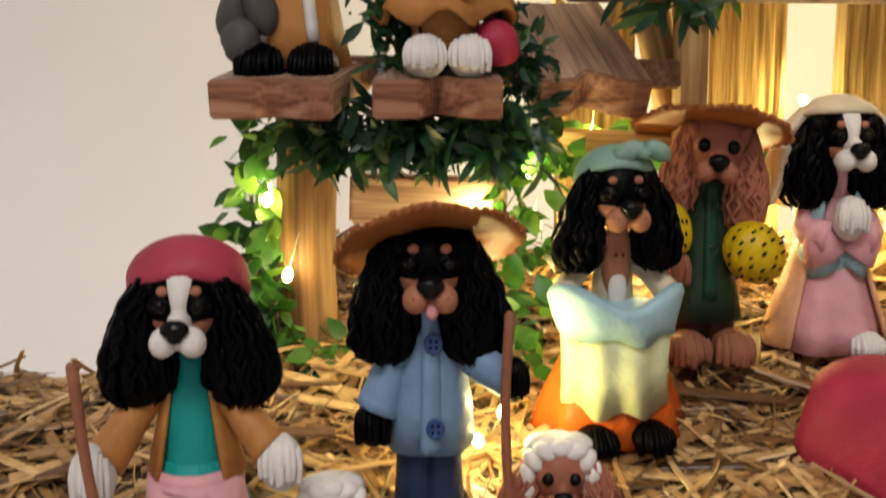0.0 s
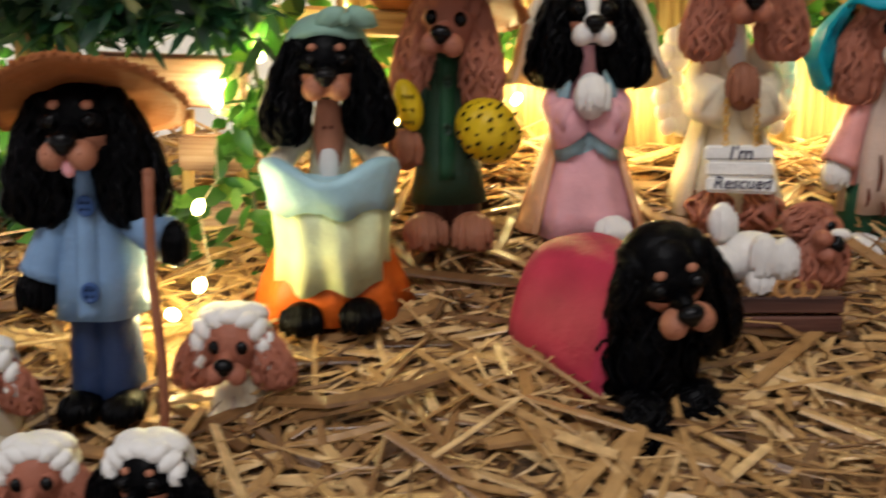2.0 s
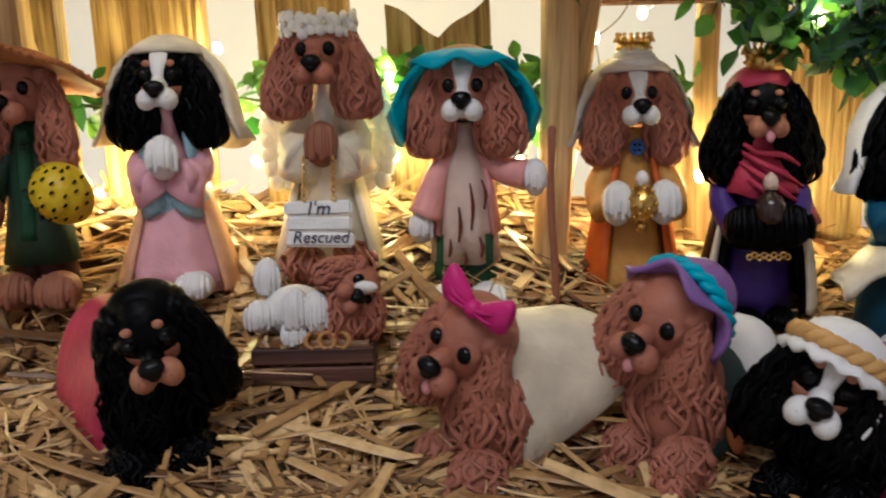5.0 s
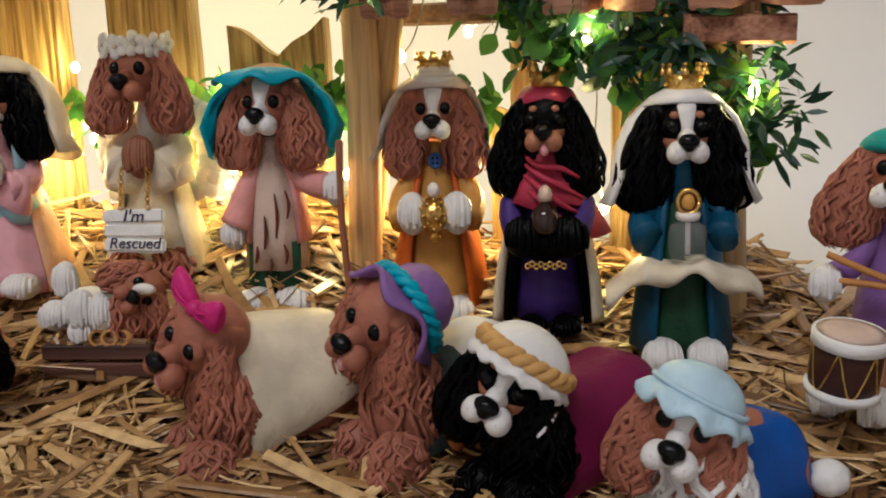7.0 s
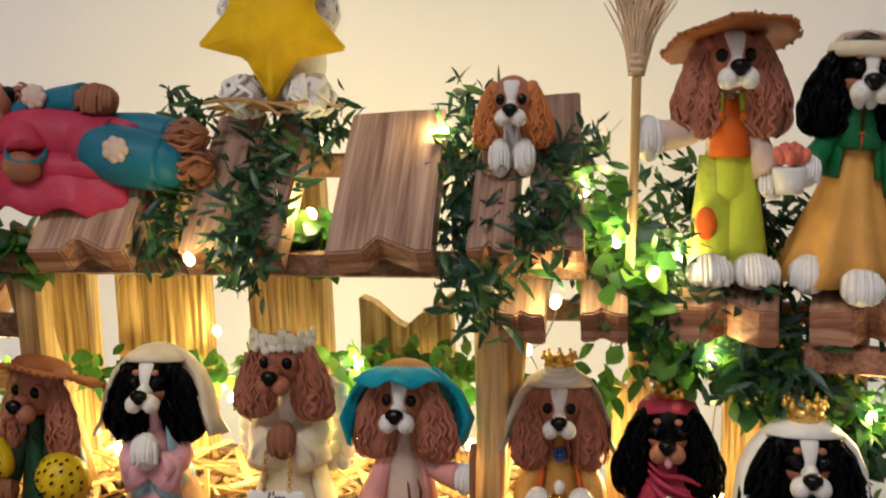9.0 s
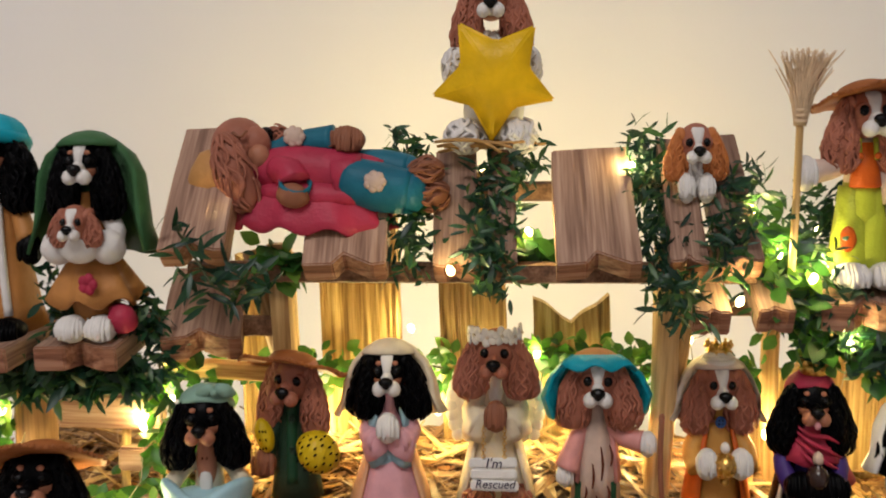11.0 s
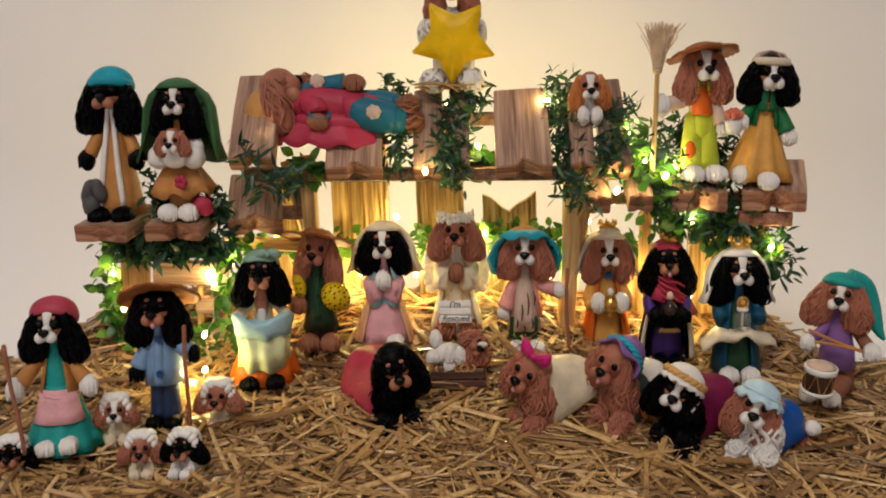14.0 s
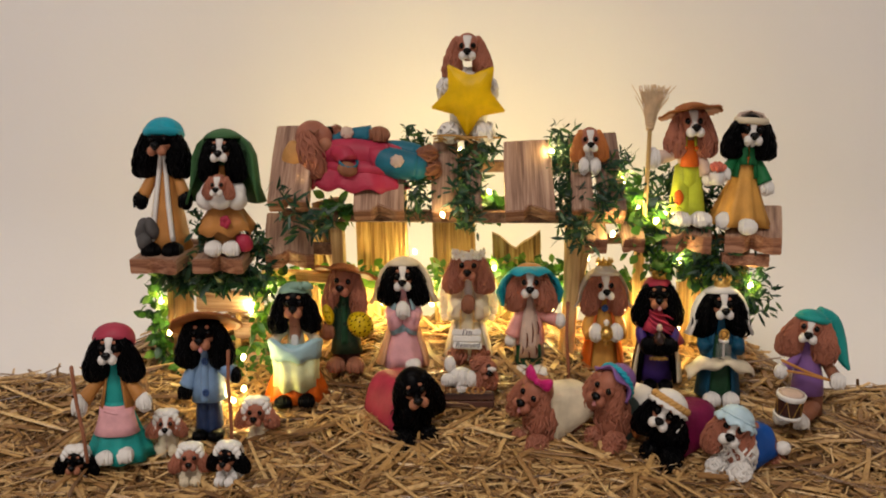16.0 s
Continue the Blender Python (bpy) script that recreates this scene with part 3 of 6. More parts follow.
def heap(x, y):
    z = float(np.interp(y, YS, ZS))
    z = min(z, 0.080 - 0.036 * smooth(-0.05, -0.13, x) if x < -0.05 else 0.080 - 0.026 * smooth(0.38, 0.47, x))
    f = 1 - 0.27 * smooth(0.23, 0.34, x)
    edge = max(smooth(-0.07, -0.14, x) if x < -0.07 else 0, smooth(0.42, 0.48, x))
    f *= 1 - edge * smooth(0.335, 0.43, y)
    f *= 1 - smooth(-0.17, -0.38, x) if x < -0.17 else 1
    f *= 1 - smooth(0.52, 0.76, x)
    f *= 1 - 0.36 * (1 - smooth(0.0, 0.09, x)) * (1 - smooth(0.22, 0.285, y))
    f *= smooth(front(x) - 0.008, front(x) + 0.035, y)
    lump = 0.004 * noise.noise((x * 22, y * 22, 0.3)) * smooth(0.14, 0.2, y)
    return max(z, -0.004) * f + lump * (1 if f > 0.2 else 0) - (0.004 if f < 0.1 else 0)


def straw_heap():
    nx, ny = 190, 80
    xs, ys = np.linspace(-0.45, 0.85, nx), np.linspace(0.11, 0.545, ny)
    verts = [(x, y, heap(x, y) + 0.0015 * noise.noise((x * 140, y * 140, 1))) for y in ys for x in xs]
    faces = [(b * nx + a, b * nx + a + 1, (b + 1) * nx + a + 1, (b + 1) * nx + a) for b in range(ny - 1) for a in range(nx - 1)]
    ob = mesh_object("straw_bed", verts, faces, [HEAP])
    return tagged(ob, "bed of packed dry straw heaped on table, dark with painted shade", "straw", "", "stuff")


def straw_pieces(name, count, seed, x0, x1, y0, y1, long, wide, lift, steep=0.25, label=""):
    """Loose split stalks: flat bent strips with four sides, laid at random over the heap."""
    rng = random.Random(seed)
    verts, faces = [], []
    for _ in range(count):
        x, y = rng.uniform(x0, x1), rng.uniform(y0, y1)
        l, w = rng.uniform(*long), rng.uniform(*wide)
        th = max(w * rng.uniform(0.08, 0.22), 0.00022)
        a = rng.gauss(0, 0.75) if rng.random() < 0.7 else rng.uniform(-1.57, 1.57)
        d = Vector((math.cos(a), math.sin(a), 0))
        za, zb = heap(x - d.x * l / 2, y - d.y * l / 2), heap(x + d.x * l / 2, y + d.y * l / 2)
        if (heap(x, y) < 0.0005 and rng.random() < 0.85) or (y < front(x) + rng.gauss(0.004, 0.005) and rng.random() < 0.96):
            continue
        d.z = (zb - za) / l + rng.gauss(0, steep * 0.35)
        d.z = max(-0.4, min(0.4, d.z)) if steep < 1 else d.z
        d.normalize()
        up = Vector((rng.gauss(0, 0.35), rng.gauss(-0.25, 0.35), 1))
        side = d.cross(up).normalized()
        up = side.cross(d).normalized()
        c = Vector((x, y, max(heap(x, y), 0.0015) + rng.uniform(0.0, lift)))
        bend, base = rng.gauss(0, 0.05) * l, len(verts)
        for k in range(4):
            t = k / 3 - 0.5
            p = c + d * (l * t) + side * bend * (1 - 4 * t * t) + up * bend * 0.5 * (1 - 4 * t * t)
            p.z = max(p.z, th * 0.6 + 0.0004)
            ww = w * (0.5 if 0 < k < 3 else 0.42)
            for su, sv in ((-ww, -th / 2), (ww, -th / 2), (ww * 0.75, th / 2), (-ww * 0.75, th / 2)):
                verts.append(p + side * su + up * sv)
        for k in range(3):
            for j in range(4):
                faces.append((base + k * 4 + j, base + k * 4 + (j + 1) % 4, base + k * 4 + 4 + (j + 1) % 4, base + k * 4 + 4 + j))
        faces.append((base + 3, base + 2, base + 1, base))
        faces.append((base + 12, base + 13, base + 14, base + 15))
    ob = mesh_object(name, verts, faces, [STRAW], None, False)
    return tagged(ob, label, "straw", "", "stuff")


straw_heap()
straw_pieces("loose_straw", 13000, 3, -0.36, 0.72, 0.135, 0.46, (0.006, 0.034), (0.0009, 0.0036), 0.004, 0.3, "short dry straw pieces covering the heap")
straw_pieces("long_straw", 3000, 5, -0.36, 0.72, 0.14, 0.45, (0.03, 0.068), (0.0014, 0.0046), 0.006, 0.35, "long split golden straw stalks lying crosswise")
straw_pieces("fine_straw", 5200, 11, -0.25, 0.56, 0.16, 0.43, (0.008, 0.03), (0.0004, 0.0010), 0.007, 0.5, "fine broken straw fibres on top of the heap")
straw_pieces("straw_edge", 500, 7, -0.30, 0.62, 0.12, 0.17, (0.015, 0.05), (0.0012, 0.003), 0.002, 0.1, "stray straw pieces scattered on the white table")
straw_pieces("upright_straw", 170, 9, -0.22, 0.50, 0.34, 0.42, (0.02, 0.05), (0.0014, 0.003), 0.008, 1.6, "straw stalks sticking up along the fence")


# ---- the wooden stable ----
stable = empty("stable")
tagged(stable, "rustic wooden stable with picket fence and notched roof boards", "stable")


def board(name, w, l, th, mat, m, notch=0.0, both=False, seed=0, parent=None, flip=False):
    """A sawn board along local y from 0 to l, fishtail-notched at its front end; worn edges, uneven sides."""
    rng = random.Random(seed)
    bm = bmesh.new()
    h = w / 2
    out = [(-h, 0), (-h * 0.3, notch * 0.12), (-h * 0.02, notch), (h * 0.35, notch * 0.3), (h * 0.7, 0), (h, 0), (h, l * 0.4), (h, l), (h * 0.1, l - (notch if both else 0)), (-h, l), (-h, l * 0.6)]
    out = [(x + rng.uniform(-1, 1) * 0.0006, y + rng.uniform(-1, 1) * 0.0008) for x, y in out]
    vs = [bm.verts.new((x, y, -th / 2)) for x, y in out]
    face = bm.faces.new(vs)
    ext = bmesh.ops.extrude_face_region(bm, geom=[face])
    bmesh.ops.translate(bm, vec=(0, 0, th), verts=[g for g in ext["geom"] if isinstance(g, bmesh.types.BMVert)])
    bmesh.ops.bevel(bm, geom=[e for e in bm.edges if e.calc_face_angle(0) > 0.5], offset=0.0007, segments=2, affect="EDGES")
    bm.normal_update()
    ends = mat if isinstance(mat, (list, tuple)) else [mat]
    if len(ends) > 1:
        for f in bm.faces:
            if f.normal.y < -0.45 and f.calc_center_median().y < l * 0.3:
                f.material_index = 1
    ob = part(name, bm, ends, parent or stable)
    ob.matrix_world = m
    return ob


ROOF = [WOOD_ROOF, WOOD_END]
# centre roof: (x at the eave, x at the ridge, width, length)
for k, (xe, xr, w, l, dz) in enumerate([(0.051, 0.049, 0.030, 0.076, 0.0), (0.1175, 0.114, 0.037, 0.060, 0.0), (0.1665, 0.165, 0.019, 0.072, -0.001), (0.1880, 0.187, 0.0125, 0.070, 0.0),
                                       (0.231, 0.229, 0.037, 0.070, 0.0), (0.2695, 0.270, 0.016, 0.076, 0.0), (0.2925, 0.289, 0.019, 0.078, 0.0)]):
    lean = math.degrees(math.atan2(xe - xr, 0.08))
    board("roof_board", w, l, 0.0125, ROOF, pose(xe, 0.318 if k else 0.306, 0.1815 + dz + (0 if k else 0.008), 44.5, 0, 0) @ pose(0, 0, 0, 0, 0, lean), 0.0065 if w > 0.025 else 0.003, seed=k)
# side roofs
for k, (xe, w, l, z, y, slope, yaw, nt) in enumerate([(-0.050, 0.037, 0.062, 0.1458, 0.296, 6, -6, 0.004), (-0.001, 0.038, 0.062, 0.1458, 0.298, 6, 2, 0.008), (0.047, 0.037, 0.060, 0.1445, 0.325, 26, 10, 0.008),
                                                    (0.280, 0.017, 0.05, 0.158, 0.318, 30, 0, 0.002), (0.308, 0.016, 0.052, 0.158, 0.320, 30, 0, 0.003), (0.348, 0.036, 0.070, 0.1585, 0.325, 13, -10, 0.009), (0.396, 0.041, 0.072, 0.1585, 0.322, 13, -14, 0.009)]):
    board("roof_board", w, l, 0.0115 if xe < 0.03 else 0.0135, ROOF, pose(xe, y, z, slope, 0, yaw), nt, seed=20 + k)


def pole(name, a, b, r, mat, seed=0, square=False, sides=14):
    """A slightly uneven stick or squared post from a to b."""
    a, b = Vector(a), Vector(b)
    rng, bm = random.Random(seed), bmesh.new()
    q = (b - a).to_track_quat("Z", "Y").to_matrix().to_4x4()
    l, rows = (b - a).length, []
    n = 9
    for k in range(n):
        z = l * k / (n - 1)
        ring = []
        for j in range(sides):
            t = 2 * math.pi * (j + 0.5) / sides
            rr = r * (1 + rng.uniform(-0.03, 0.03))
            if square:
                rr = r * min(1.32, 1 / max(abs(math.cos(t)), abs(math.sin(t)))) * (1 + rng.uniform(-0.015, 0.015))
            ring.append(bm.verts.new((rr * math.cos(t) + 0.0008 * math.sin(k * 0.9 + seed), rr * math.sin(t), z)))
        rows.append(ring)
    for u, v in zip(rows, rows[1:]):
        for j in range(sides):
            bm.faces.new((u[j], u[(j + 1) % sides], v[(j + 1) % sides], v[j]))
    bm.faces.new(rows[0][::-1])
    bm.faces.new(rows[-1])
    ob = part(name, bm, mat, stable, smooth=not square)
    ob.matrix_world = Matrix.Translation(a) @ q
    return ob


def picket(xb, xt, w, zt, y, notch, seed, z0=0.03):
    """An upright fence board with raised weathered grain; a fishtail top when notched."""
    bm, rng = bmesh.new(), random.Random(seed)
    n, th, l = 22, 0.009, zt - z0
    front, back = [], []
    for k in range(13):
        for row, off in ((front, -th / 2), (back, th / 2)):
            line = []
            for j in range(n + 1):
                u = j / n * 2 - 1
                top = l - notch * (1 - abs(u)) ** 1.1 - 0.0008 * math.sin(7 * u + seed)
                rid = 0.0007 * noise.noise((u * 16 + seed, 0.5 * k / 12, off * 40)) - 0.0012 * abs(u) ** 8
                line.append(bm.verts.new((u * w / 2 + 0.0005 * noise.noise((k * 0.5, seed, u)), off + (rid if off < 0 else -rid), top * k / 12)))
            row.append(line)
    for k in range(12):
        for j in range(n):
            bm.faces.new((front[k][j], front[k][j + 1], front[k + 1][j + 1], front[k + 1][j]))
            bm.faces.new((back[k][j + 1], back[k][j], back[k + 1][j], back[k + 1][j + 1]))
        bm.faces.new((front[k][0], front[k + 1][0], back[k + 1][0], back[k][0]))
        bm.faces.new((front[k][n], back[k][n], back[k + 1][n], front[k + 1][n]))
    for j in range(n):
        bm.faces.new((front[12][j], front[12][j + 1], back[12][j + 1], back[12][j]))
    ob = part("picket", bm, WOOD_PICKET, stable)
    ob.matrix_world = pose(xb, y, z0, 0, math.degrees(math.atan2(xt - xb, l)), 0)
    return ob


picket(0.112, 0.109, 0.042, 0.222, 0.404, 0.006, 1)
picket(0.173, 0.169, 0.035, 0.222, 0.402, 0.0, 2)
picket(0.225, 0.222, 0.040, 0.157, 0.404, 0.014, 3)
picket(0.325, 0.325, 0.034, 0.120, 0.404, 0.004, 4)
picket(0.370, 0.372, 0.030, 0.150, 0.404, 0.004, 5)
picket(0.062, 0.058, 0.030, 0.180, 0.406, 0.006, 6)
# posts, braces and beams
pole("post", (-0.047, 0.352, 0.02), (-0.047, 0.350, 0.150), 0.0105, WOOD_DARK, 1)
pole("post", (0.085, 0.345, 0.05), (0.081, 0.345, 0.192), 0.0055, WOOD_POST, 2, True)
pole("brace", (0.094, 0.352, 0.085), (0.066, 0.356, 0.188), 0.0065, WOOD_POST, 3)
pole("post", (0.262, 0.366, 0.04), (0.266, 0.350, 0.190), 0.0064, WOOD_POST, 4)
pole("brace", (0.258, 0.374, 0.05), (0.280, 0.358, 0.185), 0.0055, WOOD_POST, 5)
pole("post", (0.322, 0.388, 0.03), (0.322, 0.386, 0.160), 0.0045, WOOD_POST, 6)
pole("post", (0.392, 0.352, 0.02), (0.392, 0.350, 0.165), 0.0085, WOOD_POST, 7)
pole("beam", (0.040, 0.336, 0.180), (0.302, 0.336, 0.178), 0.0048, WOOD_RAIL, 8, True)
pole("beam", (0.040, 0.372, 0.214), (0.302, 0.372, 0.214), 0.0048, WOOD_RAIL, 9, True)
pole("beam", (-0.068, 0.345, 0.154), (0.085, 0.345, 0.152), 0.0048, WOOD_RAIL, 10, True)
pole("beam", (0.266, 0.372, 0.156), (0.412, 0.372, 0.156), 0.0040, WOOD_RAIL, 11, True)
pole("beam", (0.376, 0.336, 0.1465), (0.411, 0.334, 0.1455), 0.0048, WOOD_END, 17, True)
pole("rail", (0.02, 0.352, 0.130), (0.092, 0.352, 0.127), 0.0045, WOOD_POST, 12, True)
for k, (x, z, w, h) in enumerate([(-0.005, 0.110, 0.053, 0.017), (0.009, 0.086, 0.022, 0.012), (0.009, 0.064, 0.022, 0.010), (0.009, 0.043, 0.022, 0.010)]):
    bm = bmesh.new()
    bmesh.ops.create_cube(bm, size=1, matrix=Matrix.Diagonal((w, 0.008, h, 1)))
    bmesh.ops.bevel(bm, geom=bm.edges[:], offset=0.0012, segments=2, affect="EDGES")
    ob = part("ladder_rung" if k else "plank", bm, WOOD_PALE, stable)
    ob.matrix_world = pose(x, 0.344, z, 0, 2 - k, 0)
pole("ladder_rail", (0.019, 0.346, 0.035), (0.019, 0.346, 0.100), 0.0022, WOOD_POST, 15)
pole("ladder_rail", (0.0, 0.346, 0.035), (0.0, 0.346, 0.100), 0.0022, WOOD_POST, 16)


# ---- greenery ----
def foliage(name, pts, leaves, size, mat, seed, spread, label, narrow=0.22, droop=0.3):
    """A garland: a twisted stem through pts and many separate curved leaves round it."""
    leaves, size = int(leaves * (3.6 if mat == LEAF_DARK else 2.0)), size * (0.66 if mat == LEAF_DARK else 0.84)
    narrow = narrow * 0.76 if mat == LEAF_DARK else narrow
    rng = random.Random(seed)
    thing = tagged(empty(name), label, "garland", "greenery on the stable")
    g = Figure(seed)
    CLAY["vine"] = VINE
    g.tube([(p[0] * 1000, p[1] * 1000, p[2] * 1000) for p in pts], 0.7, "vine", 6)
    stem = mesh_object("stem", np.array(g.v) * 0.001, g.f, g.mats, g.i, True, thing)
    segs = [(Vector(a), Vector(b)) for a, b in zip(pts, pts[1:])]
    lens = [(b - a).length for a, b in segs]
    verts, faces = [], []
    for _ in range(leaves):
        s, = rng.choices(range(len(segs)), lens)
        a, b = segs[s]
        p = a.lerp(b, rng.random()) + Vector([max(-1.7, min(1.7, rng.gauss(0, 1))) * spread * q for q in (1, 0.7, 1)]) - Vector((0, spread * 0.4, 0))
        d = Vector((rng.gauss(0, 1), rng.gauss(-0.35, 0.7), rng.gauss(-droop, 0.8))).normalized()
        up = Vector((rng.gauss(0, 0.6), rng.gauss(-0.8, 0.5), rng.gauss(0.5, 0.6)))
        side = d.cross(up)
        if side.length < 0.05:
            continue
        side.normalize()
        up = side.cross(d)
        l = size * rng.uniform(0.6, 1.3)
        w, base, bend = l * narrow * rng.uniform(0.8, 1.25), len(verts), rng.uniform(0.05, 0.3)
        for t, q in ((0, 0.12), (0.3, 0.85), (0.6, 0.9), (0.85, 0.45), (1, 0.03)):
            m = p + d * l * t - up * l * bend * t * t
            for e, z in ((-1, 0.22), (0, 0), (1, 0.22)):
                verts.append(m + side * w * q * e + up * w * q * z)
        for k in range(4):
            for j in range(2):
                o = base + k * 3 + j
                faces.append((o, o + 1, o + 4, o + 3))
    lv = mesh_object("leaf_mass", verts, faces, [mat], None, True, thing)
    lv["kind"] = "stuff"
    return thing


WILLOW = "artificial willow garland with narrow dark green leaves on the wooden roof"
BOX = "artificial box garland with small rounded bright green leaves"
foliage("willow_garland", [(0.046, 0.304, 0.202), (0.056, 0.298, 0.190), (0.066, 0.300, 0.176), (0.080, 0.32, 0.182)], 26, 0.018, LEAF_DARK, 1, 0.0055, WILLOW, 0.16)
foliage("willow_garland", [(0.140, 0.372, 0.24), (0.146, 0.345, 0.212), (0.148, 0.325, 0.184)], 100, 0.013, LEAF_DARK, 2, 0.006, WILLOW, 0.18)
foliage("willow_garland", [(0.200, 0.378, 0.235), (0.186, 0.352, 0.222), (0.182, 0.325, 0.198), (0.185, 0.308, 0.178)], 150, 0.013, LEAF_DARK, 3, 0.006, WILLOW, 0.18)
foliage("willow_garland", [(0.256, 0.378, 0.24), (0.260, 0.35, 0.212), (0.262, 0.322, 0.176), (0.268, 0.312, 0.164)], 170, 0.014, LEAF_DARK, 4, 0.0065, WILLOW, 0.17)
foliage("willow_garland", [(0.300, 0.360, 0.222), (0.292, 0.330, 0.204), (0.284, 0.312, 0.186)], 90, 0.014, LEAF_DARK, 5, 0.006, WILLOW, 0.17)
foliage("willow_garland", [(0.305, 0.352, 0.196), (0.318, 0.345, 0.178), (0.345, 0.345, 0.158), (0.385, 0.345, 0.135), (0.402, 0.345, 0.118)], 380, 0.013, LEAF_DARK, 6, 0.011, WILLOW, 0.18)
foliage("willow_garland", [(0.332, 0.372, 0.205), (0.365, 0.372, 0.195), (0.378, 0.36, 0.172)], 130, 0.013, LEAF_DARK, 7, 0.008, WILLOW, 0.18)
foliage("willow_garland", [(-0.045, 0.328, 0.136), (-0.01, 0.316, 0.134), (0.026, 0.325, 0.134)], 170, 0.017, LEAF_DARK, 8, 0.0055, WILLOW, 0.19)
foliage("willow_garland", [(-0.020, 0.325, 0.178), (-0.012, 0.32, 0.160), (0.022, 0.325, 0.165), (0.026, 0.33, 0.146)], 110, 0.012, LEAF_DARK, 9, 0.006, WILLOW, 0.22)
foliage("box_garland", [(-0.066, 0.345, 0.140), (-0.064, 0.345, 0.09), (-0.056, 0.34, 0.066), (-0.036, 0.336, 0.056)], 75, 0.011, LEAF_LIGHT, 10, 0.005, BOX, 0.3)
foliage("box_garland", [(0.02, 0.342, 0.135), (0.026, 0.34, 0.108), (0.022, 0.338, 0.085), (0.028, 0.33, 0.055)], 50, 0.012, LEAF_LIGHT, 11, 0.006, BOX, 0.3)
foliage("box_garland", [(0.035, 0.345, 0.122), (0.07, 0.38, 0.122), (0.10, 0.392, 0.120), (0.142, 0.392, 0.122), (0.165, 0.392, 0.118)], 90, 0.011, LEAF_LIGHT, 12, 0.006, BOX, 0.34, -0.3)
foliage("box_garland", [(0.19, 0.392, 0.122), (0.215, 0.392, 0.126), (0.25, 0.392, 0.124), (0.28, 0.38, 0.118), (0.31, 0.38, 0.122)], 120, 0.011, LEAF_LIGHT, 13, 0.006, BOX, 0.34, -0.3)
foliage("box_garland", [(0.32, 0.345, 0.150), (0.34, 0.345, 0.142), (0.37, 0.345, 0.137), (0.396, 0.345, 0.126), (0.402, 0.35, 0.110)], 140, 0.011, LEAF_LIGHT, 14, 0.006, BOX, 0.36)
foliage("box_garland", [(0.198, 0.345, 0.196), (0.205, 0.345, 0.182)], 22, 0.014, LEAF_LIGHT, 15, 0.004, BOX, 0.4)
foliage("box_garland", [(0.072, 0.338, 0.186), (0.09, 0.335, 0.184)], 22, 0.014, LEAF_LIGHT, 16, 0.004, BOX, 0.4)
foliage("box_garland", [(0.305, 0.345, 0.20), (0.318, 0.338, 0.18), (0.312, 0.335, 0.16)], 70, 0.012, LEAF_LIGHT, 17, 0.006, BOX, 0.34)
foliage("box_garland", [(0.0, 0.34, 0.07), (0.0, 0.335, 0.05), (0.02, 0.33, 0.045)], 40, 0.011, LEAF_LIGHT, 18, 0.006, BOX, 0.32)

# ---- fairy lights ----
LAMPS = [(0.058, 0.322, 0.206), (0.166, 0.305, 0.184), (0.200, 0.340, 0.197), (0.248, 0.355, 0.226), (0.301, 0.34, 0.205), (0.312, 0.335, 0.187), (0.325, 0.325, 0.177),
         (0.278, 0.366, 0.141), (-0.040, 0.33, 0.175), (-0.0585, 0.338, 0.111), (-0.052, 0.335, 0.086), (0.012, 0.34, 0.103), (0.0145, 0.302, 0.0755), (0.0178, 0.287, 0.0555), (0.0102, 0.284, 0.0475),
         (0.399, 0.335, 0.126), (0.292, 0.318, 0.168), (0.138, 0.395, 0.141), (0.204, 0.388, 0.129), (0.145, 0.392, 0.112), (0.258, 0.392, 0.108), (0.052, 0.365, 0.128),
         (0.334, 0.345, 0.180), (0.10, 0.42, 0.150), (0.155, 0.42, 0.190), (0.24, 0.42, 0.195), (0.30, 0.40, 0.15), (0.027, 0.338, 0.118), (0.195, 0.41, 0.09), (0.085, 0.40, 0.085), (0.345, 0.335, 0.145),
         (0.06, 0.43, 0.212), (0.12, 0.43, 0.222), (0.175, 0.44, 0.222), (0.235, 0.43, 0.222), (0.285, 0.43, 0.215), (0.025, 0.41, 0.17), (0.35, 0.41, 0.19),
         (0.112, 0.385, 0.100), (0.152, 0.388, 0.098), (0.205, 0.386, 0.099), (0.252, 0.385, 0.096), (0.285, 0.38, 0.092), (0.318, 0.378, 0.09), (0.352, 0.375, 0.082), (0.07, 0.372, 0.092)]
lights = tagged(empty("string_lights"), "warm white fairy lights on thin wire woven through the stable", "fairy lights")
for k, p in enumerate(LAMPS):
    g = Figure(k)
    CLAY["bulb"] = BULB
    g.ball((0, 0, 0), (1.8, 1.8, 2.5), "bulb", (0, 0, 0), 10, 8)
    b = mesh_object("bulb", np.array(g.v) * 0.001, g.f, g.mats, g.i, True, lights)
    b.matrix_world = pose(*p, 35 * math.sin(k), 30 * math.cos(k * 2), 0)
    data = bpy.data.lights.new("fairy_lamp", "POINT")
    data.energy, data.color, data.shadow_soft_size = FAIRY_WATTS * (0.8 if 0.24 < p[0] < 0.36 else 1.0) * (1.15 if p[2] < 0.108 and p[1] > 0.37 else (0.9 if p[2] > 0.2 else 0.65) if p[1] > 0.4 else 0.28 if p[0] < -0.045 else 0.5), (1.0, 0.80, 0.32), 0.0015
    lo = new("fairy_lamp", data)
    lo.location = Vector(p) + (Vector((0, 0.0045, 0.001)) if p[1] > 0.4 else Vector((0, -0.003, 0.0037)))
order = sorted(range(len(LAMPS)), key=lambda k: LAMPS[k][0] + 0.3 * LAMPS[k][1])
CLAY["wire"] = WIRE
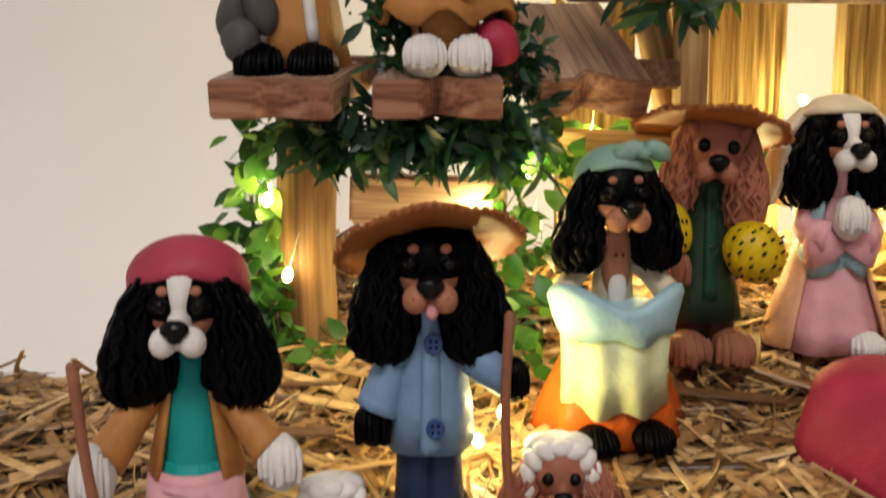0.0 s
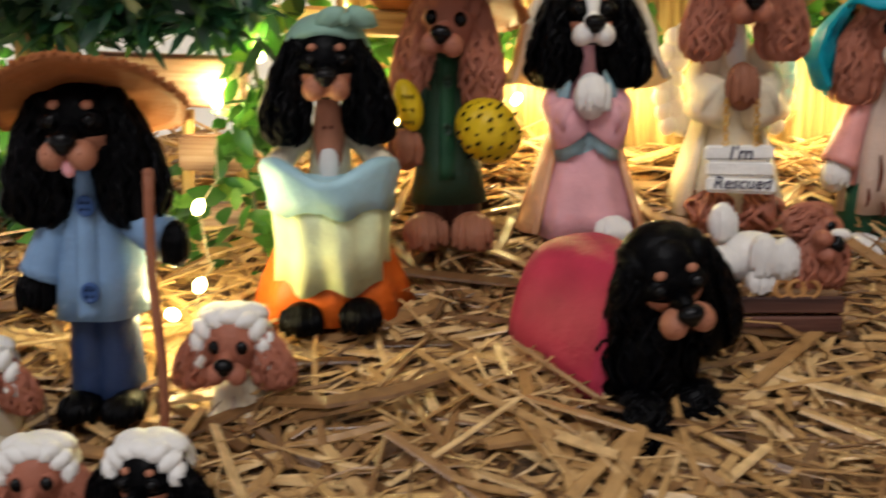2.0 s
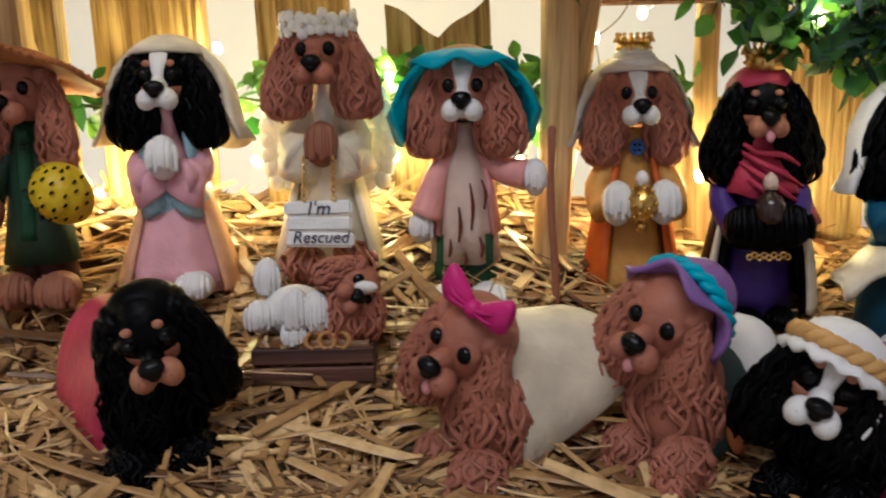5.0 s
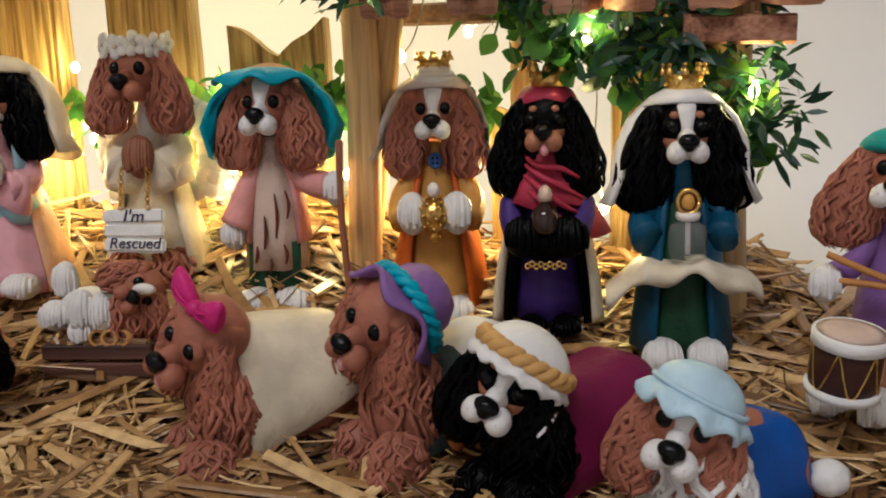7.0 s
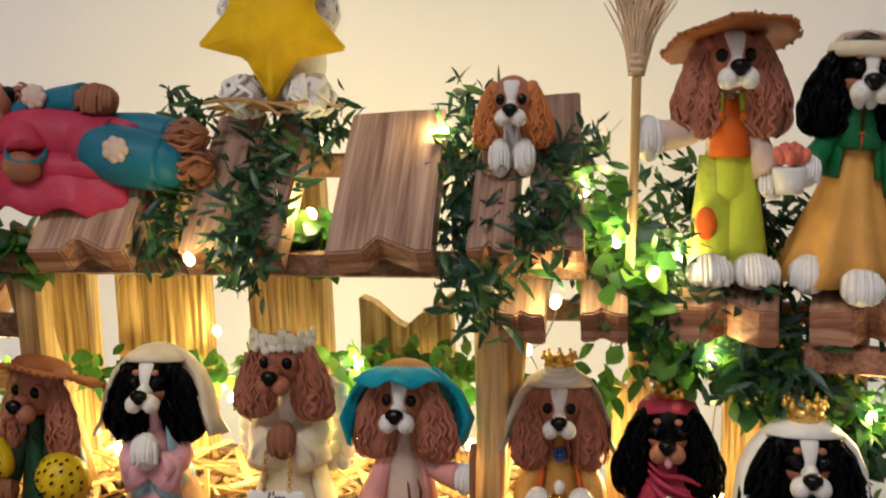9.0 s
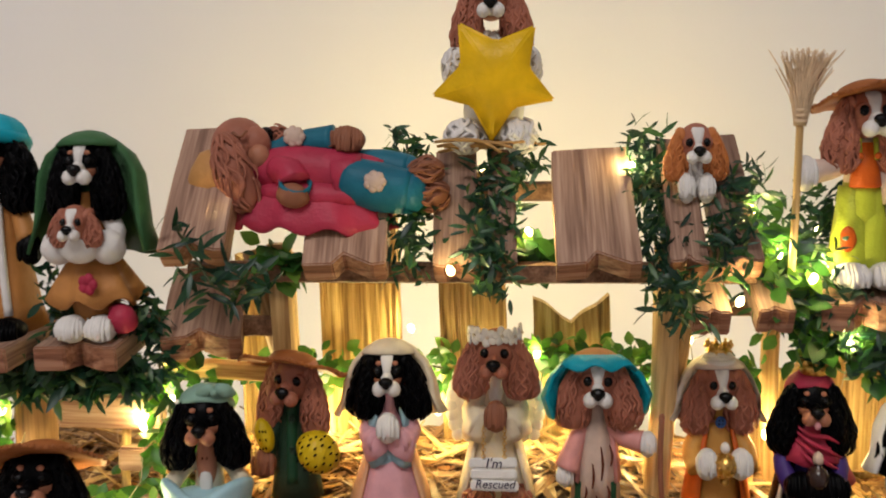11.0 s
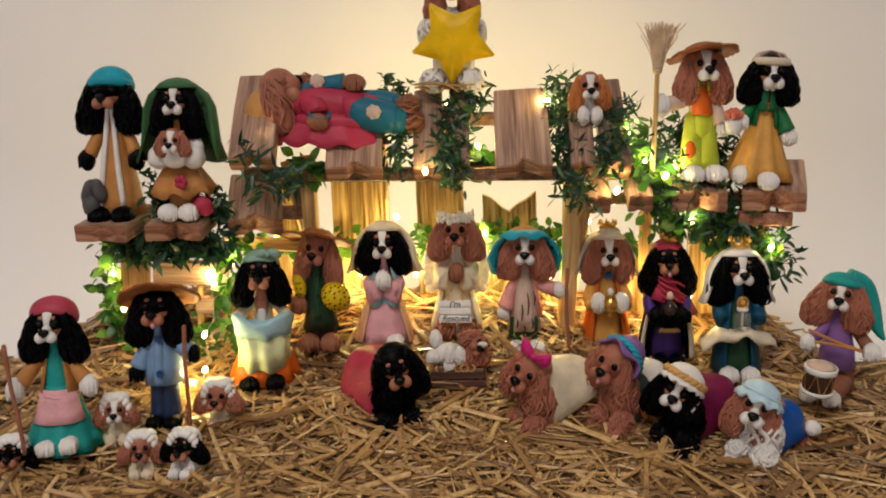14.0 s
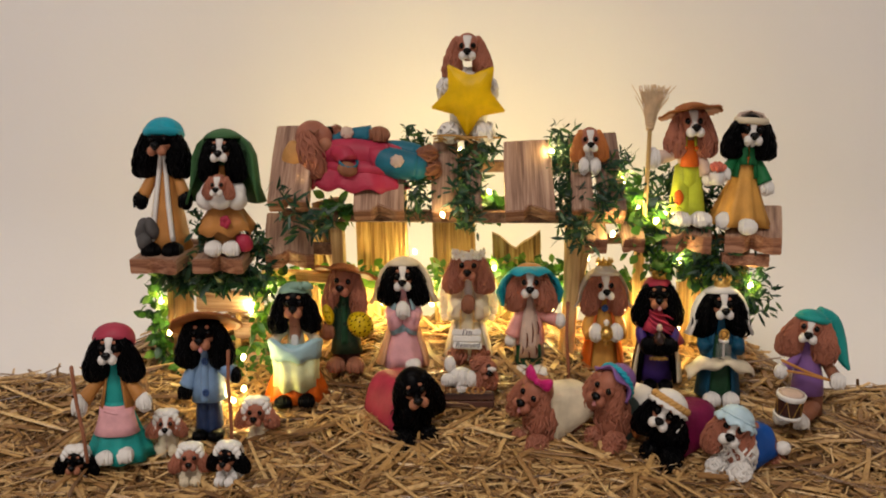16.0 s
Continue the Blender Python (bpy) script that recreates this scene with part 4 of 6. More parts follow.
for a, b in zip(order, order[1:]):
    p, q = Vector(LAMPS[a]) * 1000, Vector(LAMPS[b]) * 1000
    if (p - q).length < 90:
        mid = p.lerp(q, 0.5) + Vector((0, 10, -7))
        g = Figure(77)
        g.tube([p, p.lerp(mid, 0.5) + Vector((2, 4, 2)), mid, q], 0.28, "wire", 4)
        mesh_object("wire", np.array(g.v) * 0.001, g.f, g.mats, g.i, True, lights)


# ---- clay figurines: standing row ----
def arm(g, a, b, c, key, r0=4.0, r1=6.0, hand=None, hr=(5.2, 5.0, 6.0)):
    a, b = (a[0] * 0.62, a[1], a[2]), (b[0] * 0.86, b[1], b[2])
    g.tube([a, b, c], [r0 * 0.85, (r0 + r1) * 0.44, r1 * 0.92], key, 12)
    if hand:
        d = np.array(c, float) - np.array(b, float)
        d /= np.linalg.norm(d)
        g.paw(np.array(c) + d * hr[0] * 0.7, hr, hand)


def staff(name, label, x, y, z, l, lean, key="stick", r=1.25):
    g = Figure(int(l * 7))
    g.tube([(0, 0, 0), (0.6, 0, l * 0.3), (-0.5, 0.3, l * 0.65), (0.4, 0, l)], [r, r * 1.1, r, r * 1.15], key, 8)
    g.ball((0.4, 0, l), r * 1.2, key, (0, 0, 0), 8, 6)
    ob = mesh_object(name, np.array(g.v) * 0.001, g.f, g.mats, g.i)
    ob.matrix_world = pose(x, y, z, 0, lean, 0)
    return tagged(ob, label, "staff", "staffs held by figurines")


def shepherdess():
    g = Figure(1)
    g.lathe([(29, 0), (26, 8), (19, 22), (14, 34), (11, 44)], "teal", n=36, fold=9, amp=0.09, sy=0.85)
    g.lathe([(11, 34), (10, 46), (8, 60), (5.5, 76)], "teal", sy=0.9)
    g.shell([(20.5, 20.5), (17.8, 27), (15.6, 34), (14.6, 40)], 1.4, "pink", -172, -8, fold=4, amp=0.035, n=30, sy=0.92, c=(0, -0.8, 0))
    for k, z in enumerate((37.5, 33.5)):
        g.tube([(-13 + k * 2, -7, z - 1), (-5, -13.2, z + 1.2 - k), (4, -13.6, z - 0.6), (12 - 2 * k, -8, z + 1)], [0.6, 1.2, 1.0, 0.5], "pink", 7)
    g.shell([(14.4, 36), (14.2, 39), (12.9, 42)], 1.6, "pink", 0, 360, sy=0.9)
    g.shell([(15, 40), (11.5, 54), (8.5, 66), (6, 73)], 1.5, "ochre", -48, 228, sy=0.85, fold=4, amp=0.05)
    arm(g, (-8, 0, 68), (-18, -3, 58), (-24, -13, 47), "ochre", 4, 7.0, "white", (6.5, 6.4, 9))
    arm(g, (8, 0, 68), (17, -4, 57), (24, -9, 48), "ochre", 4, 7.0, "white", (6.5, 5.5, 8))
    g.paw((-5, -19, 5), (7.5, 9, 6), "white", 7)
    g.paw((11, -17, 6), (7, 9, 6.5), "white", 7)
    g.head((0, 0, 86), "tri", 1.06, 0, 4, (15.5, 36), 13.6, curl=1.2)
    g.ball((0, 5.0, 91), (16.2, 13.2, 12.6), "beret", (-34, 0, 0), 28, 12, 0.02, cut=0.40)
    g.done("dog_figurine", "clay spaniel shepherdess in teal dress, pink apron and red kerchief", "figurine", (-0.0618, 0.2375, 0.0195), 3, 0.93)
    staff("shepherd_staff", "thin brown clay staff held by the teal shepherdess", -0.0745, 0.2150, 0.024, 68, -6)


def hat_shepherd():
    g = Figure(2)
    for x in (-3.4, 3.4):
        g.lathe([(7.6, 1), (7.2, 8), (6.4, 20), (5.6, 36)], "navy", (x, 0, 0), 20, 1.0, 1.15)
    g.lathe([(13.5, 26), (12.5, 38), (9.5, 52), (6, 64)], "skyblue", n=28, fold=5, amp=0.06, sy=0.85)
    g.tube([(0.5, -11.2, 27), (0.5, -10.4, 38), (0.5, -8.3, 52), (0, -5.8, 64)], [3.6, 3.4, 3.0, 2.6], "skyblue", 8, 0.5)
    g.button((1.5, -12.4, 34), 2.7)
    g.button((1, -9.6, 55), 2.7)
    arm(g, (-6, 0, 60), (-12, -2, 48), (-15, -4, 36), "skyblue", 4, 7.5, "black", (5.6, 5, 6))
    arm(g, (6, 0, 60), (14, -4, 50), (22, -7, 46), "skyblue", 4, 6.5, "black", (4, 4.6, 6))
    g.paw((-5, -8, 3), (6, 8, 4), "black")
    g.paw((8, -9, 3), (6, 8, 4), "black")
    g.head((0, 0, 74), "tan", 1.0, 0, 4, (15, 36), 12.5, tongue=True, curl=1.2)
    g.straw_hat((0, 4, 79.5), 25, 12.5, rot=(-28, -7, 0), droop=1.8)
    g.done("dog_figurine", "black-tan clay spaniel in blue buttoned coat and brown straw hat", "figurine", (-0.0036, 0.262, 0.026), 2, 1.06)
    staff("shepherd_staff", "thin brown clay staff held by the blue-coated figurine", 0.0165, 0.2505, 0.022, 72, 0)


def basket_lady():
    g = Figure(3)
    g.lathe([(28, 1), (24, 12), (16, 28), (9, 40), (4, 45)], "orange", n=36, fold=8, amp=0.07, sy=0.75)
    g.lathe([(8, 38), (7, 50), (4.8, 64)], "cream", sy=0.9)
    g.ball((0, -7.3, 47), (3.4, 1.7, 7), "white")
    g.ball((0, -4.4, 56), (5.4, 4.2, 14), "tan")
    for x in (-1, 1):
        g.ball((x * 1.2, -8.6, 58.5), 0.6, "stain", (0, 0, 0), 6, 5)
    low, top = [], []
    for k in range(49):
        t = radians(-178 + 176 * k / 48)
        d = (math.degrees(t) + 90) / 88
        zt = 44.0 + 6.5 * (1 - math.exp(-(d / 0.36) ** 2)) - 3.5 * d ** 4
        fold = 1 + 0.05 * math.sin(9 * t + 1)
        hem = 11 + 1.6 * math.sin(7 * t) + 2 * d * d
        c, s_ = math.cos(t), math.sin(t)
        low.append([np.array((q * fold * c, -3 + q * 0.92 * fold * s_, z)) for q, z in ((20, hem), (19.4, 24), (20.4, 39), (18.4, 39), (17.4, 24), (18.2, hem + 0.4))])
        top.append([np.array((q * c, -3 + q * 0.92 * s_, z)) for q, z in ((21.4 * fold, 34.5 + 1.3 * math.sin(6 * t)), (22.2, 39), (24.2, zt - 1.5), (23.2, zt + 0.8), (20.4, zt + 0.9), (18, zt - 1), (17, 40), (19.6, 35))])
    g.rings(low, "lemon")
    g.rings(top, "paleblue")
    g.ball((0, -9, 41), (19, 11.5, 3), "paleblue", (8, 0, 0), 20, 8, 0.04)
    arm(g, (-7, 2, 56), (-14, 0, 52), (-18.5, -5, 46), "cream", 3.4, 5)
    arm(g, (7, 2, 56), (14, 0, 52), (18.5, -5, 46), "cream", 3.4, 5)
    g.paw((-9, -18, 3), (7.5, 9, 5), "black", 6)
    g.paw((10, -18, 4), (7.5, 9, 5), "black", 6)
    g.head((0, 0, 76), "tan", 1.0, 2, 2, (13, 34), 13.5, curl=1.2)
    g.ball((0, 3, 80.5), (13, 11.4, 11), "mint", (-26, 0, 0), 24, 10, 0.03, cut=0.5)
    for x in (-1, 1):
        g.ball((6 + x * 4.5, -5, 90), (5, 2.6, 3), "mint", (0, x * 24, x * 20), 12, 8, 0.12)
    g.ball((6, -6.5, 89.5), 2.0, "mint")
    g.done("dog_figurine", "black-tan clay spaniel in orange skirt holding a draped cloth basket", "figurine", (0.0534, 0.306, 0.0405), 4)


def melon_farmer():
    g = Figure(4)
    for x in (-4.5, 4.5):
        g.lathe([(8.5, 2), (8, 14), (7, 30)], "maroon", (x, 0, 0), 18)
    g.lathe([(14, 14), (12, 26), (9, 46), (6.5, 62)], "forest", n=26, fold=3, amp=0.08, sy=0.85)
    g.tube([(0, -9.6, 22), (0, -7.6, 44), (0, -5.8, 60)], [3.4, 3.2, 3.2], "bottle", 8, 0.5)
    g.button((0, -9.0, 38), 2.1, "forest")
    g.button((0, -7.6, 53), 2.1, "forest")
    arm(g, (-7, 0, 56), (-13, -2, 46), (-14, -8, 36), "forest", 4, 5.5, "paw", (6.5, 5.5, 7))
    arm(g, (7, 0, 56), (14, 0, 46), (17, -5, 37), "forest", 4, 5.5, "paw", (5, 5.5, 6))
    g.ball((14.5, -12, 38), (11.5, 9.5, 10), "melon", (0, 25, 0), 30, 14, 0, 10)
    for k in range(34):
        a, b = radians(-155 + (k % 7) * 22), radians(-50 + (k // 7) * 25 + (k % 2) * 8)
        n = np.array((math.cos(b) * math.cos(a), math.cos(b) * math.sin(a), math.sin(b)))
        p = np.array((14.5, -12, 38)) + n * (11.6, 9.7, 10.1)
        g.ball(p, (0.55, 0.5, 1.1), "nose", (0, 55, 0), 6, 5)
    g.ball((-14, -12, 46), (4.8, 4.5, 8.5), "melon", (0, -18, 0), 20, 10, 0, 8)
    for k in range(9):
        g.ball((-15.5 + 1.6 * (k % 3), -16.2, 41 + 4 * (k // 3)), (0.5, 0.5, 0.8), "nose", (0, -20, 0), 6, 5)
    g.paw((-8, -9, 5), (8, 9, 6.5), "paw", 7)
    g.paw((9, -9, 5), (8, 9, 6.5), "paw", 7)
    g.head((1.2, 0, 71), "ruby", 1.0, -12, 6, (12, 38), 12, roll=4)
    g.straw_hat((0, 3.0, 77.5), 26.5, 12, rot=(-17, 9, 0), droop=0.9)
    g.done("dog_figurine", "ruby clay spaniel in green coat and straw hat with yellow melons", "figurine", (0.0880, 0.331, 0.0575), 2)


def mary():
    g = Figure(5)
    g.lathe([(23, 1), (20, 10), (14, 26), (9.5, 42), (6, 60)], "pink", n=36, fold=7, amp=0.08, sy=0.85)
    g.shell([(24.5, 2), (20.5, 14), (14, 32), (10, 44)], 1.4, "peach", -38, 218, sy=0.88, fold=5, amp=0.06)
    g.shell([(13.5, 26), (14.5, 33), (11, 40)], 1.6, "paleblue", -200, 20, fold=4, amp=0.12, lift=2, sy=0.85)
    g.shell([(14.6, 46), (12.6, 52), (8.0, 59)], 1.6, "paleblue", -58, 238, fold=4, amp=0.05, sy=0.8)
    g.ball((0, -5, 58), (3.2, 2.2, 9), "pink")
    arm(g, (-8, 0, 54), (-14.5, -5, 43), (-6, -13, 40), "pink", 4.2, 6.6)
    arm(g, (8, 0, 54), (14.5, -5, 43), (6, -13, 40), "pink", 4.2, 6.6)
    for x in (-1, 1):
        g.lathe([(3.2, 8), (6.2, 2), (8.2, -5), (7.4, -5.6), (3.0, 4)], "pink", (x * 8, -10.5, 38), 22, 1.0, 0.7, 3, 0.07, (8, x * 30, 0))
        g.lathe([(7.4, -7.5), (6.0, -3), (3.0, 3)], "paleblue", (x * 8.6, -9.5, 35.5), 20, 1.0, 0.62, 3, 0.10, (8, x * 34, 0))
    g.paw((0, -15, 47), (6.2, 5.5, 7.5), "white", 7)
    g.paw((9, -15, 4), (7, 8, 5), "white", 6)
    g.head((0, 0, 72), "tri", 1.0, 0, 4, (15, 34), 12.5, curl=1.2)
    hood(g, 72, "cream", 14.0, 21, 27, wide=1.1)
    g.done("dog_figurine", "tricolour clay spaniel in pink dress and cream veil with folded paws", "figurine", (0.1330, 0.3395, 0.0588), 2)


def hood(g, z, key, r, drop, low, y=3.0, back=-10, wide=1.0):
    """A veil over the head that leaves the face free and flares out beside the ears."""
    g.shell([(low, -drop), (low * 0.88, -drop * 0.72), (20.0 * wide, -5), (16.6 * wide, 4), (12.2, 10.5), (6.5, 14.0), (0.8, 15.2)], 1.3, key, -14, 194, (0, y, z), 34, 1.0, 0.92, 5, 0.07, 1.0, (back, 0, 0))
    g.shell([(r * 0.96, 7.8), (r * 0.78, 11.0), (r * 0.42, 14.0), (0.8, 15.0)], 1.5, key, -200, 20, (0, y, z), 16, 1.0, 0.92, 0, 0, 0, (back, 0, 0))


def angel():
    g = Figure(6)
    g.lathe([(19, 4), (17, 14), (13, 30), (10, 46), (6.5, 64)], "cream", n=32, fold=6, amp=0.09, sy=0.85)
    g.shell([(23, 6), (19, 20), (13, 40)], 1.4, "cream", -40, 220, fold=6, amp=0.08, sy=0.9)
    for x in (-1, 1):
        for k in range(7):
            g.ball((x * (15 + 7 * math.sin(k * 0.5)), 8, 66 - k * 5.2), (7.5 - 0.3 * k, 2.2, 4.4), "white", (0, x * (30 - k * 14), 0), 12, 7, 0.08)
            g.ball((x * (21 + 4 * math.sin(k * 0.5)), 7, 64 - k * 5.0), (3.6, 2.0, 3.6), "white", (0, 0, 0), 10, 6)
        arm(g, (x * 8, 0, 60), (x * 15, -4, 50), (x * 8, -11, 44), "cream", 5, 8.5)
        g.lathe([(9, -7), (9.4, -3), (8, 4), (6, 8)], "cream", (x * 9, -8, 44), 20, 1.0, 0.75, 3, 0.08, (12, x * -16, 0))
    g.ball((0, -5, 60), (4.2, 2.8, 12), "white")
    g.paw((0, -14, 49), (6.4, 5.0, 8.0), "paw", 7)
    g.curls((-9, -12, 7), (9, 8, 8), "brown", 16, 1.2)
    g.curls((9, -12, 7), (9, 8, 8), "brown", 16, 1.2)
    g.head((0.6, -6, 79), "ruby", 1.03, -6, 4, (14.5, 32), 12.6, curl=1.1)
    for k in range(6):
        a = radians(-172 + k * 32.5)
        p = np.array((11.2 * math.cos(a), 9.5 * math.sin(a) - 5, 88.4 + 0.9 * (k % 2)))
        t = math.degrees(a) + 90
        for j in range(5):
            q = 2 * math.pi * j / 5 + k
            d = rot3(0, 0, t) @ np.array((2.6 * math.cos(q), -1.0, 2.6 * math.sin(q)))
            g.ball(p + d, (2.3, 1.0, 2.0), "white", (14 * math.sin(q), -math.degrees(q), t), 10, 6, 0.06)
        g.ball(p + rot3(0, 0, t) @ np.array((0, -1.9, 0)), 0.8, "cream", (0, 0, 0), 6, 5)
    g.done("dog_figurine", "ruby clay spaniel angel in cream robe with wings and flower crown", "figurine", (0.1835, 0.3525, 0.0588), 2)


def rescued_sign():
    thing = empty("hanging_sign", pose(0.1828, 0.3375, 0.0818, -12, 1, 2))
    tagged(thing, "white clay plank sign reading I'm Rescued, on gold chains", "sign")
    for k in range(3):
        bm = bmesh.new()
        bmesh.ops.create_cube(bm, size=1, matrix=Matrix.LocRotScale((0.0004 * (k - 1), 0, 0.0053 - 0.0053 * k), Euler((0, radians(1.2 * (k - 1)), 0)), (0.0228 - 0.0008 * (k == 1), 0.0022, 0.0051)))
        bmesh.ops.bevel(bm, geom=bm.edges[:], offset=0.0008, segments=3, affect="EDGES")
        part("plank", bm, CLAY["wool"], thing)
    for x in (-5, 5):
        g = Figure(70 + x)
        for k in range(10):
            g.shell([(1.1, -0.25), (1.1, 0.25)], 0.45, "gold", 0, 360, (x, -1, 8.5 + k * 1.5), 9, 1, 1, rot=(90, 0, 90 * (k % 2)))
        ch = mesh_object("chain", np.array(g.v) * 0.001, g.f, g.mats, g.i, True, thing)
        ch["label"] = "thin gold chain"
    for text, x, z, size in (("I'm", -0.0042, 0.0030, 0.0066), ("Rescued", -0.0090, -0.0064, 0.0056)):
        cu = bpy.data.curves.new("lettering", "FONT")
        cu.body, cu.size, cu.extrude, cu.shear = text, size, 0.0002, 0.2
        tmp = bpy.data.objects.new("lettering", cu)
        scene.collection.objects.link(tmp)
        me = bpy.data.meshes.new_from_object(tmp.evaluated_get(bpy.context.evaluated_depsgraph_get()))
        bpy.data.objects.remove(tmp)
        me.materials.clear()
        me.materials.append(INK)
        ob = new("lettering", me)
        ob.parent = thing
        ob.matrix_local = pose(x, -0.0014, z, 90, 0, 0)
        ob["label"] = "dark ink handwriting"


def blue_hat():
    g = Figure(7)
    for x in (-5, 5):
        g.lathe([(8.5, 4), (8, 14), (7.5, 26)], "bottle", (x, 0, 0), 18)
    g.lathe([(13, 16), (12, 30), (9, 48), (5.5, 64)], "rag", n=30, fold=7, amp=0.12, sy=0.8)
    for k, (x, z, l) in enumerate([(-3, 30, 12), (2, 36, 16), (5.5, 22, 7), (-7, 22, 6), (7, 40, 10), (-1, 18, 5)]):
        g.tube([(x, -11.6 + z * 0.045, z - l / 2), (x + 0.8, -11.6 + z * 0.055, z), (x * 0.9, -11.2 + z * 0.07, z + l / 2)], [0.4, 0.8, 0.3], "stain", 5)
    g.shell([(14, 26), (12, 42), (8, 58)], 1.8, "rose", -35, 215, sy=0.9, fold=3, amp=0.04)
    arm(g, (-8, 0, 56), (-13, -2, 44), (-16, -4, 32), "rose", 4.5, 7.5, "white", (5, 5, 6))
    arm(g, (8, 0, 54), (16, -3, 48), (24, -7, 46), "rose", 4.5, 6.0, "white", (4.6, 5, 6.5))
    g.paw((-7, -10, 4.5), (8, 9, 5.5), "white", 7)
    g.paw((8, -10, 4.5), (8, 9, 5.5), "white", 7)
    g.head((0.6, 0, 75), "blenheim", 1.03, -6, 4, (15, 33), 12.6, curl=1.1)
    g.shell([(23, -20), (26, -11), (22, -1), (15.5, 6), (11.5, 9)], 1.5, "turquoise", -10, 190, (0, 3, 78), 40, 1.0, 0.9, 9, 0.06, 1.5, (-12, 0, 0))
    g.shell([(22, 3), (16, 7), (11.5, 9)], 1.5, "turquoise", -150, -30, (0, 3, 78), 20, 1.0, 0.9, 8, 0.05, 1.5, (-12, 0, 0))
    g.ball((0, 5, 83.5), (11.5, 10, 6.5), "ochre", (-12, 0, 0), 22, 10, 0, 0, 0.4)
    g.done("dog_figurine", "blenheim clay spaniel in ragged tunic, pink coat and turquoise hat", "figurine", (0.2320, 0.345, 0.0498), 2)
    staff("shepherd_staff", "thin brown clay staff held by the turquoise-hatted figurine", 0.2615, 0.3325, 0.040, 72, -1, "stick", 1.2)


def king_orange():
    g = Figure(8)
    g.lathe([(16, 2), (14.5, 14), (11.5, 34), (8, 52), (6, 64)], "amber", n=28, fold=5, amp=0.06, sy=0.85)
    g.shell([(22, 2), (19, 20), (15, 40), (9, 60)], 1.8, "orange", -50, 230, sy=0.85, fold=4, amp=0.05)
    arm(g, (-9, 0, 56), (-17, -5, 44), (-13, -13, 37), "amber", 5, 6.5)
    arm(g, (9, 0, 56), (17, -5, 44), (13, -13, 37), "amber", 5, 6.5)
    g.paw((-9, -17, 40), (6.2, 5.5, 7.8), "white", 6)
    g.paw((9, -17, 40), (6.2, 5.5, 7.8), "white", 6)
    g.ball((0, -19, 40), 6.2, "gold", (0, 0, 0), 20, 14, 0.02, 10)
    for k in range(40):
        a, b = k * 2.4, math.asin(1 - 2 * (k + 0.5) / 40)
        g.ball((6.2 * math.cos(b) * math.cos(a), -19 + 6.2 * math.cos(b) * math.sin(a), 40 + 6.2 * math.sin(b)), 0.9, "gold", (0, 0, 0), 6, 4)
    g.ball((0, -19, 32), (2.4, 2, 2), "gold")
    g.ball((0, -19, 48.5), (2.6, 2.6, 2.8), "pearl")
    g.button((0, -8.5, 58), 3.0, "button")
    g.paw((-6, -13, 4), (7, 8, 5), "white")
    g.paw((8, -13, 4), (7, 8, 5), "white")
    g.head((0, 0, 75), "blenheim", 0.95, 0, 4, (15, 36), 12, curl=1.1)
    hood(g, 75, "linen", 13.5, 17, 23)
    for k in range(3):
        g.shell([(8 - k * 1.2, 0), (8.6 - k * 1.2, 1.6), (8 - k * 1.2, 3.2)], 3, "white", 0, 360, (0, 2, 85 + k * 1.6), 22, fold=3, amp=0.04)
    g.crown((0, 2, 89.5), 5.4, 6)
    g.done("dog_figurine", "blenheim clay spaniel king in orange cloak holding a gold ball", "figurine", (0.291, 0.3546, 0.0457), 2)


